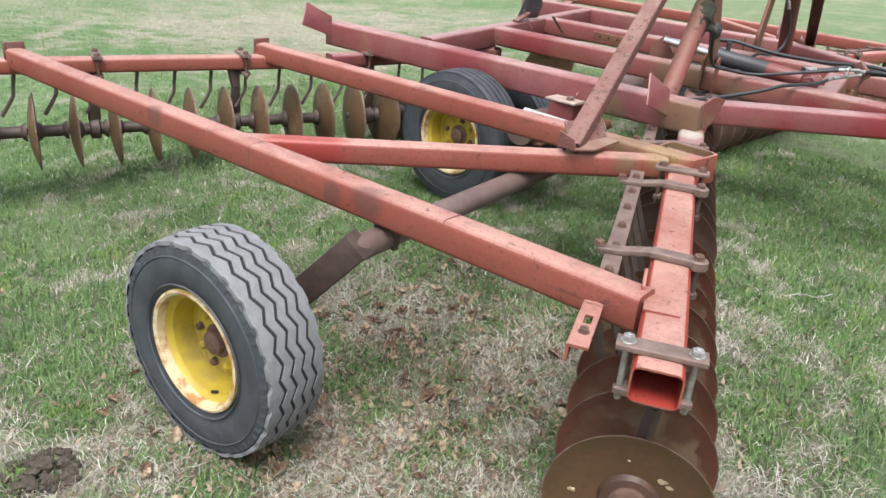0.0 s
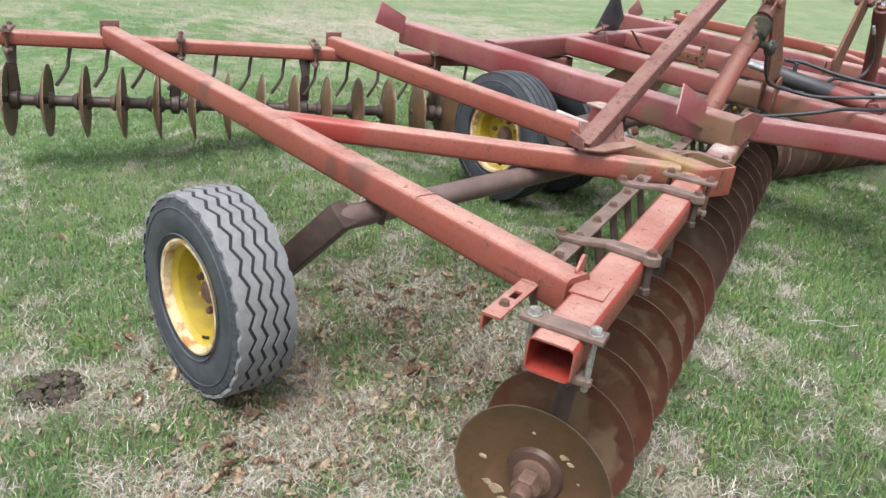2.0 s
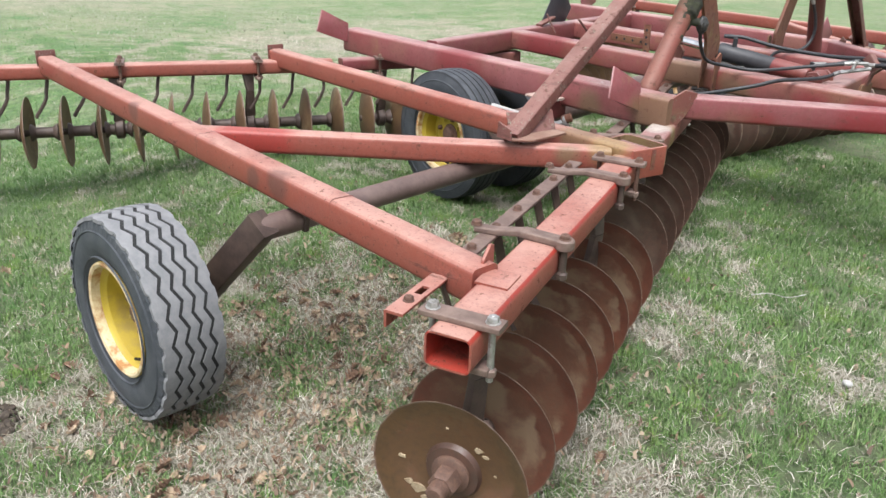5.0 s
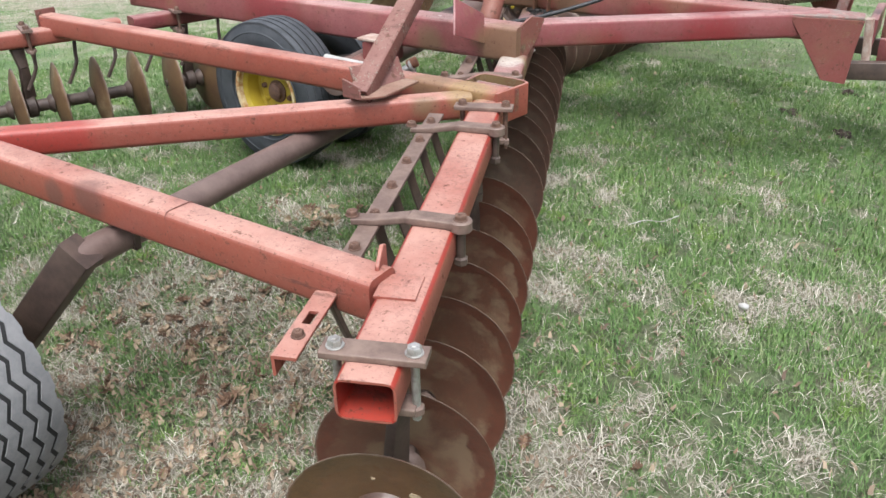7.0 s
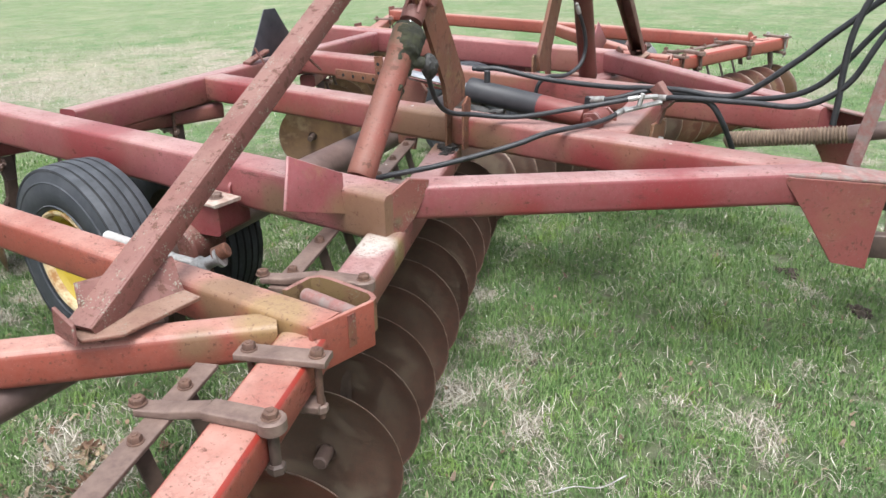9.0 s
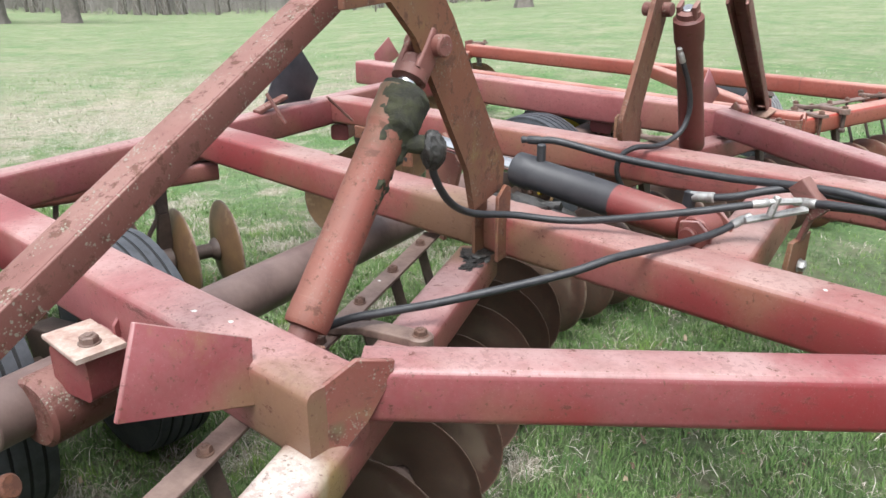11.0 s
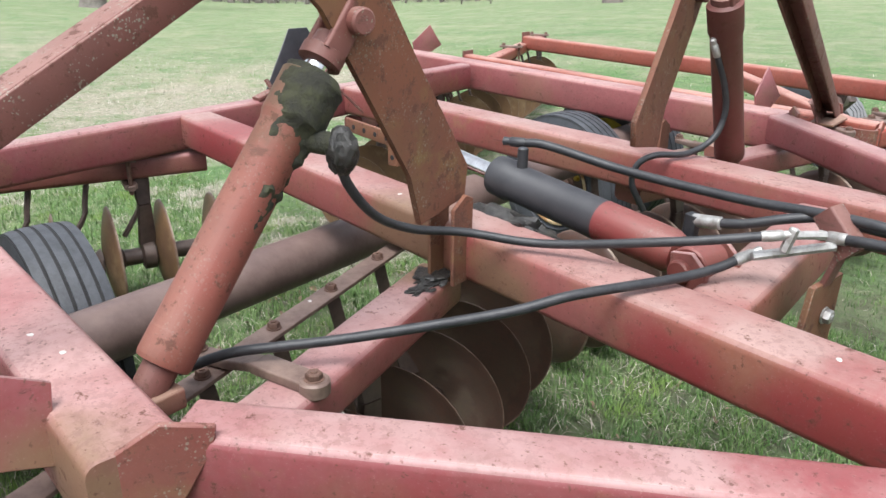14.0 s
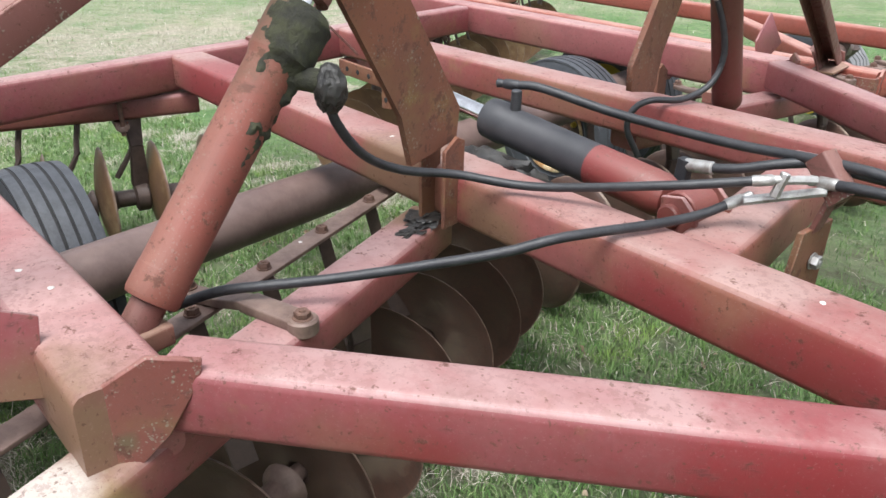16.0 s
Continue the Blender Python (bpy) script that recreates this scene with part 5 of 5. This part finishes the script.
def blade_material(name, colours, rough=0.75, tufts=False):
    m, n, l, b = mat(name, rough)
    ramp = n.new("ShaderNodeValToRGB")
    l.new(n.new("ShaderNodeNewGeometry").outputs["Random Per Island"], ramp.inputs["Fac"])
    e = ramp.color_ramp.elements
    e[0].color, e[1].color = (*colours[0], 1), (*colours[-1], 1)
    for k, c_ in enumerate(colours[1:-1]):
        e.new((k + 1) / (len(colours) - 1)).color = (*c_, 1)
    c_ = ramp.outputs["Color"]
    if tufts:
        here = n.new("ShaderNodeNewGeometry").outputs["Position"]
        c_ = mix(n, l, math_node(n, l, "MULTIPLY", noise_fac(n, l, 5.0, 0.56, 0.64, 5.0, 0.6, coord=here), 0.55), c_, (0.165, 0.255, 0.045))
        c_ = mix(n, l, math_node(n, l, "MULTIPLY", noise_fac(n, l, 3.4, 0.52, 0.62, 5.0, 0.6, coord=here), 0.5), c_, (0.050, 0.115, 0.038))
    l.new(c_, b.inputs["Base Color"])
    b.inputs["Specular IOR Level"].default_value = 0.25
    return m


GRASS = blade_material("green_grass_blades", ((0.055, 0.114, 0.033), (0.096, 0.180, 0.053), (0.156, 0.238, 0.090), (0.108, 0.208, 0.052), (0.235, 0.275, 0.140)), tufts=True)
FAR_GRASS = blade_material("far_green_grass_blades", ((0.065, 0.165, 0.042), (0.10, 0.22, 0.062), (0.15, 0.26, 0.10), (0.095, 0.23, 0.055), (0.22, 0.28, 0.15)))
STRAW = blade_material("dead_straw_blades", ((0.43, 0.40, 0.33), (0.28, 0.25, 0.195), (0.58, 0.55, 0.475), (0.16, 0.132, 0.10), (0.47, 0.435, 0.36)))


def blades(name, places, tall, wide, flat, material, label, rng):
    """Curved blades of grass on the places, as one mesh; tall and flat give their length and lean ranges."""
    k = len(places)
    p = np.array(places)
    h = rng.uniform(*tall, k) * rng.uniform(0.6, 1.0, k)
    lean = rng.uniform(*flat, k)
    a, turn = rng.uniform(0, 2 * np.pi, k), rng.uniform(-0.7, 0.7, k)
    wd = rng.uniform(*wide, k)
    out = np.stack([np.cos(a), np.sin(a)], 1)
    side = np.stack([-np.sin(a), np.cos(a)], 1)
    out2 = np.stack([np.cos(a + turn), np.sin(a + turn)], 1)
    v = np.zeros((k, 5, 3), np.float32)
    mid = p[:, :2] + out * (h * 0.5 * np.sin(lean * 0.7))[:, None]
    tip = mid + out2 * (h * 0.55 * np.sin(lean))[:, None]
    zm = p[:, 2] + h * 0.5 * np.cos(lean * 0.7)
    zt = zm + h * 0.5 * np.cos(np.minimum(lean * 1.15, 1.62))
    v[:, 0, :2], v[:, 1, :2] = p[:, :2] - side * wd[:, None], p[:, :2] + side * wd[:, None]
    v[:, 0, 2] = v[:, 1, 2] = p[:, 2] - 0.004
    v[:, 2, :2], v[:, 3, :2] = mid + side * (wd * 0.8)[:, None], mid - side * (wd * 0.8)[:, None]
    v[:, 2, 2] = v[:, 3, 2] = zm
    v[:, 4, :2], v[:, 4, 2] = tip, zt
    mesh = bpy.data.meshes.new(name)
    mesh.vertices.add(5 * k)
    mesh.vertices.foreach_set("co", v.ravel())
    base = (5 * np.arange(k))[:, None]
    loops = np.concatenate([base + [0, 1, 2, 3], base + [3, 2, 4]], 1).ravel().astype(np.int32)
    mesh.loops.add(7 * k)
    mesh.loops.foreach_set("vertex_index", loops)
    mesh.polygons.add(2 * k)
    starts = np.stack([7 * np.arange(k), 7 * np.arange(k) + 4], 1).ravel().astype(np.int32)
    mesh.polygons.foreach_set("loop_start", starts)
    mesh.update(calc_edges=True)
    mesh.materials.append(material)
    return tagged(new(name, mesh), label, "grass", kind="stuff")


rng = np.random.default_rng(4)
green_p, straw_p, litter_p = [], [], []
for count, x0, x1, y0, y1 in ((470000, -3.4, 1.9, 0.2, 6.4), (90000, -4.6, 3.4, -1.0, 7.8), (70000, -9.0, -3.6, 0.0, 9.0), (110000, -5.6, -3.3, -0.3, 5.5), (30000, -3.6, 1.5, 6.6, 12.0)):
    xs, ys, us = rng.uniform(x0, x1, count), rng.uniform(y0, y1, count), rng.uniform(0, 1, count)
    for x, y, u in zip(xs.tolist(), ys.tolist(), us.tolist()):
        if count == 90000 and inside(x, y) < random.random():
            continue
        d = dry_and_haze(x, y)
        z = ground_z(x, y)
        share = min(0.88, max(0.08, (d - 0.32) * 2.6))
        if u < share:
            (litter_p if u < share * 0.55 else straw_p).append((x, y, z))
        elif noise.noise(Vector((x * 9, y * 9, 21))) > -0.35:
            green_p.append((x, y, z))
blades("grass", green_p, (0.025, 0.065), (0.0010, 0.0021), (0.3, 1.45), GRASS, "short green spring grass", rng)
blades("straw_grass", straw_p, (0.025, 0.065), (0.0006, 0.0013), (1.0, 1.55), STRAW, "standing dead straw among the grass", rng)
blades("straw_litter", litter_p, (0.035, 0.11), (0.0007, 0.0018), (1.35, 1.6), STRAW, "flattened dead straw on the ground", rng)
far_p, far_dry = [], []
for x, y in zip(rng.uniform(-15, 7, 80000).tolist(), rng.uniform(-5, 15, 80000).tolist()):
    if not (-9 < x < 3 and -1 < y < 9) and random.random() < 1.3 - math.hypot(x + 3, y - 4) / 12:
        (far_p if dry_and_haze(x, y) < 0.55 else far_dry).append((x, y, ground_z(x, y)))
blades("far_grass", far_p, (0.025, 0.06), (0.002, 0.005), (0.3, 1.1), FAR_GRASS, "short green pasture grass further off", rng)

blades("far_straw", far_dry, (0.04, 0.08), (0.002, 0.004), (0.6, 1.3), STRAW, "dead straw lying further off", rng)

# broken leaves and bark among the blades
LITTER = blade_material("brown_leaf_bits", ((0.19, 0.135, 0.09), (0.12, 0.085, 0.06), (0.30, 0.235, 0.165), (0.08, 0.055, 0.04), (0.22, 0.15, 0.10)))
bits = []
for k in range(9000):
    x, y = (random.gauss(-1.35, 0.6), random.gauss(2.0, 0.6)) if k < 5200 else (random.gauss(-0.8, 0.8), random.gauss(1.2, 0.6)) if k < 7000 else (random.uniform(-3.6, 2.0), random.uniform(0.2, 6.4))
    bits.append((x, y, ground_z(x, y) + random.uniform(0.004, 0.025)))
blades("leaf_bits", bits, (0.014, 0.046), (0.003, 0.008), (1.2, 1.58), LITTER, "brown broken leaf bits in the grass", rng)

# dead leaves, clods
LEAF = plain("dead_oak_leaf", (0.20, 0.135, 0.085), (0.40, 0.31, 0.21), 30.0, 0.8, relief=0.6)
LEAF_RED = plain("russet_dead_leaf", (0.10, 0.056, 0.036), (0.19, 0.115, 0.07), 30.0, 0.8, relief=0.6)
SOIL = plain("dark_soil", (0.036, 0.028, 0.022), (0.085, 0.066, 0.048), 60.0, 0.95, relief=0.8)


def leaf_mesh(k, material):
    """A curled lobed leaf."""
    bm = bmesh.new()
    rnd_ = random.Random(k)
    n_, length = 14, rnd_.uniform(0.07, 0.12)
    curl, bend = rnd_.uniform(0.3, 1.3), rnd_.uniform(-0.9, 1.0)
    rows = []
    for i in range(n_ + 1):
        t = i / n_
        wv = length * 0.30 * math.sin(math.pi * min(1, t * 0.97 + 0.02)) ** 0.8 * (1.0 + 0.42 * math.sin(i * 2.15 + k)) + 0.001
        y = length * (t - 0.5)
        zc = bend * (t - 0.5) ** 2 * length * 1.6 + 0.006
        rows.append([(-wv, y, zc + curl * wv * 0.9), (-wv * 0.4, y, zc + 0.002), (wv * 0.4, y, zc), (wv, y * 0.97, zc + curl * wv * 0.7)])
    loft(bm, rows, closed_ring=False, caps=False)
    me_ = bpy.data.meshes.new("leaf")
    bm.to_mesh(me_)
    bm.free()
    me_.materials.append(material)
    return me_


leaves = [leaf_mesh(k, LEAF if k % 3 else LEAF_RED) for k in range(8)]
drifts = [(random.gauss(-1.35, 0.5), random.gauss(2.05, 0.5), random.uniform(0.05, 0.16)) for _ in range(22)] + [(random.gauss(-0.9, 0.6), random.gauss(1.15, 0.45), random.uniform(0.05, 0.14)) for _ in range(12)]
for k in range(290):
    if k < 240:
        cx, cy, r = random.choice(drifts)
        x, y = random.gauss(cx, r), random.gauss(cy, r)
    elif k < 275:
        x, y = random.gauss(-1.1, 0.8), random.gauss(1.6, 0.7)
    else:
        x, y = random.uniform(-3.5, 1.6), random.uniform(0.4, 6.0)
    o = new("leaf", random.choice(leaves))
    o.parent = ground
    sc = random.uniform(0.4, 0.72)
    o.matrix_basis = pose(x, y, ground_z(x, y) + 0.012, random.uniform(-48, 48), random.uniform(-40, 40), random.uniform(0, 360)) @ Matrix.Diagonal((sc, sc, sc, 1))


def clods(x, y, r, count, label):
    """A little heap of crumbled earth."""
    bm = bmesh.new()
    for _ in range(count):
        a, d = random.uniform(0, 6.28), r * math.sqrt(random.random())
        s = random.uniform(0.007, 0.024) * (1.3 - 0.6 * d / r)
        base = len(bm.verts)
        bmesh.ops.create_icosphere(bm, subdivisions=2, radius=1.0)
        bm.verts.ensure_lookup_table()
        c_ = Vector((x + d * math.cos(a), y + d * math.sin(a), ground_z(x, y) + 0.008 + max(0, r - d) * 0.2))
        for v in bm.verts[base:]:
            v.co = c_ + v.co * s * (1 + 0.8 * noise.noise(v.co * 2.3 + c_ * 9))
    ob = part("earth_heap", bm, SOIL, None)
    return tagged(ob, label, "earth heap", kind="stuff")


clods(-1.87, 0.72, 0.12, 80, "small heap of dark crumbled earth on the grass")
clods(-0.33, 5.55, 0.06, 12, "dark droppings on the grass")
clods(0.0, 5.32, 0.05, 9, "dark droppings on the grass")
clods(-0.10, 6.10, 0.05, 8, "dark droppings on the grass")
stick = part("stick", sweep([(-0.536, 3.558, 0.03), (-0.48, 3.61, 0.045), (-0.42, 3.66, 0.035), (-0.377, 3.746, 0.04)], 0.0020, 6, 5, wobble=0.8), JACK_GREY, None)
tagged(stick, "pale bleached stick lying in the grass", "stick")
bm = bmesh.new()
bmesh.ops.create_icosphere(bm, subdivisions=2, radius=1.0)
for v in bm.verts:
    v.co = Vector((0.065 + v.co.x * 0.02, 3.182 + v.co.y * 0.014, 0.026 + v.co.z * 0.014)) + v.co * 0.004 * noise.noise(v.co * 2)
tagged(part("stone", bm, JACK_GREY, None, smooth=True), "small pale grey stone in the grass", "stone")

# ---- trees and the wood behind the field ----
BARK = plain("grey_brown_bark", (0.115, 0.102, 0.090), (0.18, 0.162, 0.145), 5.0, 0.9, relief=0.9)
TWIG = plain("far_bare_twigs", (0.20, 0.185, 0.172), (0.27, 0.25, 0.235), 0.35, 0.95, relief=0.1)


def limb(bm, p, way, r, length, depth, rnd_):
    """A tapering limb that forks."""
    line, q, d = [(p, r)], p, way.normalized()
    steps = 4
    for k in range(steps):
        d = (d + Vector((rnd_.uniform(-0.16, 0.16), rnd_.uniform(-0.16, 0.16), rnd_.uniform(-0.03, 0.14)))).normalized()
        q = q + d * length / steps
        line.append((q, r * (1 - 0.5 * (k + 1) / steps)))
    sides = 9 if depth > 3 else 5
    rings = []
    for (c_, rr), (e, _) in zip(line, line[1:] + [(line[-1][0] + d * 0.1, 0)]):
        m = basis(c_, e + Vector((0, 0, 1e-4)), (0.3, 1, 0.1))
        rings.append([m @ Vector((rr * math.cos(2 * math.pi * i / sides), rr * math.sin(2 * math.pi * i / sides), 0)) for i in range(sides)])
    loft(bm, rings)
    if depth > 0:
        for k in range(3 if depth > 1 else 4):
            c_, rr = line[-1] if k < 2 else line[-2]
            a = rnd_.uniform(0, 6.28)
            w_ = (d + 0.75 * Vector((math.cos(a), math.sin(a), rnd_.uniform(-0.1, 0.5)))).normalized()
            limb(bm, c_, w_, rr * 0.78, length * 0.72, depth - 1, rnd_)


def tree(x, y, r, seed):
    rnd_ = random.Random(seed)
    z = ground_z(x, y)
    top = tagged(new("tree"), "large bare winter tree with a thick grey trunk", "tree", "bare trees in the field")
    top.location = (x, y, z)
    trunk = bmesh.new()
    prof = [(-0.3, r * 1.5), (0.0, r * 1.28), (0.25, r * 1.1), (0.8, r * 1.02), (2.2, r * 0.92), (3.2, r * 0.85)]
    rings = []
    for h, rr in prof:
        rings.append([Vector((rr * (1 + 0.10 * math.sin(3 * a + seed) * (1 if h < 0.5 else 0.4)) * math.cos(a), rr * (1 + 0.10 * math.cos(4 * a)) * math.sin(a), h)) for a in (2 * math.pi * k / 16 for k in range(16))])
    loft(trunk, rings)
    part("trunk", trunk, BARK, top, smooth=True)
    crown = bmesh.new()
    for k in range(4):
        a = 1.57 * k + rnd_.uniform(-0.5, 0.5)
        limb(crown, Vector((0, 0, 2.7 + 0.15 * k)), Vector((math.cos(a), math.sin(a), rnd_.uniform(0.5, 1.3))), r * 0.5, 2.8, 4, rnd_)
    part("crown", crown, BARK, top)
    return top


for dx, dy, dist, r, seed in ((-0.948, 0.366, 38.0, 0.46, 1), (-0.917, 0.432, 40.0, 0.36, 2), (-0.582, 0.813, 39.0, 0.38, 3), (-0.40, 0.915, 48.0, 0.38, 4), (-0.47, 0.88, 50.0, 0.30, 5)):
    tree(0.5 + dx * dist, 0.4 + dy * dist, r, seed)

# the wood: many thin bare stems with brush, one mass
rnd_ = random.Random(9)
bm_v, bm_f = [], []


def stem(x, y, z, lean_x, lean_y, h, r):
    base = len(bm_v)
    for t, k in ((0, 1.0), (0.35, 0.8), (1.0, 0.35)):
        for i in range(5):
            a = 2 * math.pi * i / 5
            bm_v.append((x + lean_x * t * h + r * k * math.cos(a), y + lean_y * t * h + r * k * math.sin(a), z + h * t))
    for j in range(2):
        for i in range(5):
            bm_f.append((base + 5 * j + i, base + 5 * j + (i + 1) % 5, base + 5 * (j + 1) + (i + 1) % 5, base + 5 * (j + 1) + i))


for _ in range(900):
    az, dist = radians(rnd_.uniform(84, 196)), rnd_.uniform(62, 84)
    x, y = dist * math.cos(az), dist * math.sin(az)
    stem(x, y, ground_z(x, y) - 0.2, rnd_.uniform(-0.06, 0.06), rnd_.uniform(-0.06, 0.06), rnd_.uniform(7, 14), rnd_.uniform(0.03, 0.16))
for _ in range(22000):
    az, dist = radians(rnd_.uniform(84, 196)), rnd_.uniform(53, 80)
    x, y = dist * math.cos(az), dist * math.sin(az)
    low = rnd_.random() < 0.6
    stem(x, y, ground_z(x, y) + (rnd_.uniform(-0.1, 0.4) if low else rnd_.uniform(0.5, 6.5)), rnd_.uniform(-0.6, 0.6), rnd_.uniform(-0.6, 0.6), rnd_.uniform(0.5, 1.5) if low else rnd_.uniform(0.8, 2.6), rnd_.uniform(0.012, 0.03))
twig_count = len(bm_f)
for _ in range(230):
    az, dist = radians(rnd_.uniform(84, 196)), 54 + 22 * rnd_.random() ** 1.5
    x, y = dist * math.cos(az), dist * math.sin(az)
    stem(x, y, ground_z(x, y) - 0.3, rnd_.uniform(-0.05, 0.05), rnd_.uniform(-0.05, 0.05), rnd_.uniform(9, 15), 0.07 + 0.28 * rnd_.random() ** 2)
me = bpy.data.meshes.new("far_woods")
me.from_pydata(bm_v, [], bm_f)
me.materials.append(TWIG)
me.materials.append(BARK)
me.polygons.foreach_set("material_index", [0 if k < twig_count else 1 for k in range(len(bm_f))])
tagged(new("far_woods", me), "bare grey winter wood along the field's edge", "woods", kind="stuff")
bd = bmesh.new()
arc = [radians(a) for a in range(78, 204, 3)]
loft(bd, [[Vector((88 * math.cos(a), 88 * math.sin(a), -9)) for a in arc], [Vector((88 * math.cos(a), 88 * math.sin(a), 12 + 2.5 * noise.noise(Vector((a * 9, 0, 0))))) for a in arc]], closed_ring=False, caps=False)
tagged(part("backdrop", bd, TWIG, None), "grey-brown depth of the winter wood", "backdrop", kind="structure")

# a bench by the wood
bx, by = 0.5 - 0.704 * 47, 0.4 + 0.706 * 47
bz = ground_z(bx, by)
bench = tagged(new("bench"), "weathered wooden bench at the edge of the wood", "bench")
bench.matrix_basis = pose(bx, by, bz, 0, 0, 45)
for x in (-0.8, 0.8):
    part("leg", beam((x, 0, 0), (x, 0, 1.15), 0.09, 0.09, up=(0, 1, 0)), BARK, bench)
for z in (0.75, 1.0):
    part("slat", beam((-0.85, 0.03, z), (0.85, 0.03, z), 0.05, 0.15), BARK, bench)
part("seat", beam((-0.8, -0.2, 0.5), (0.8, -0.2, 0.5), 0.4, 0.05), BARK, bench)
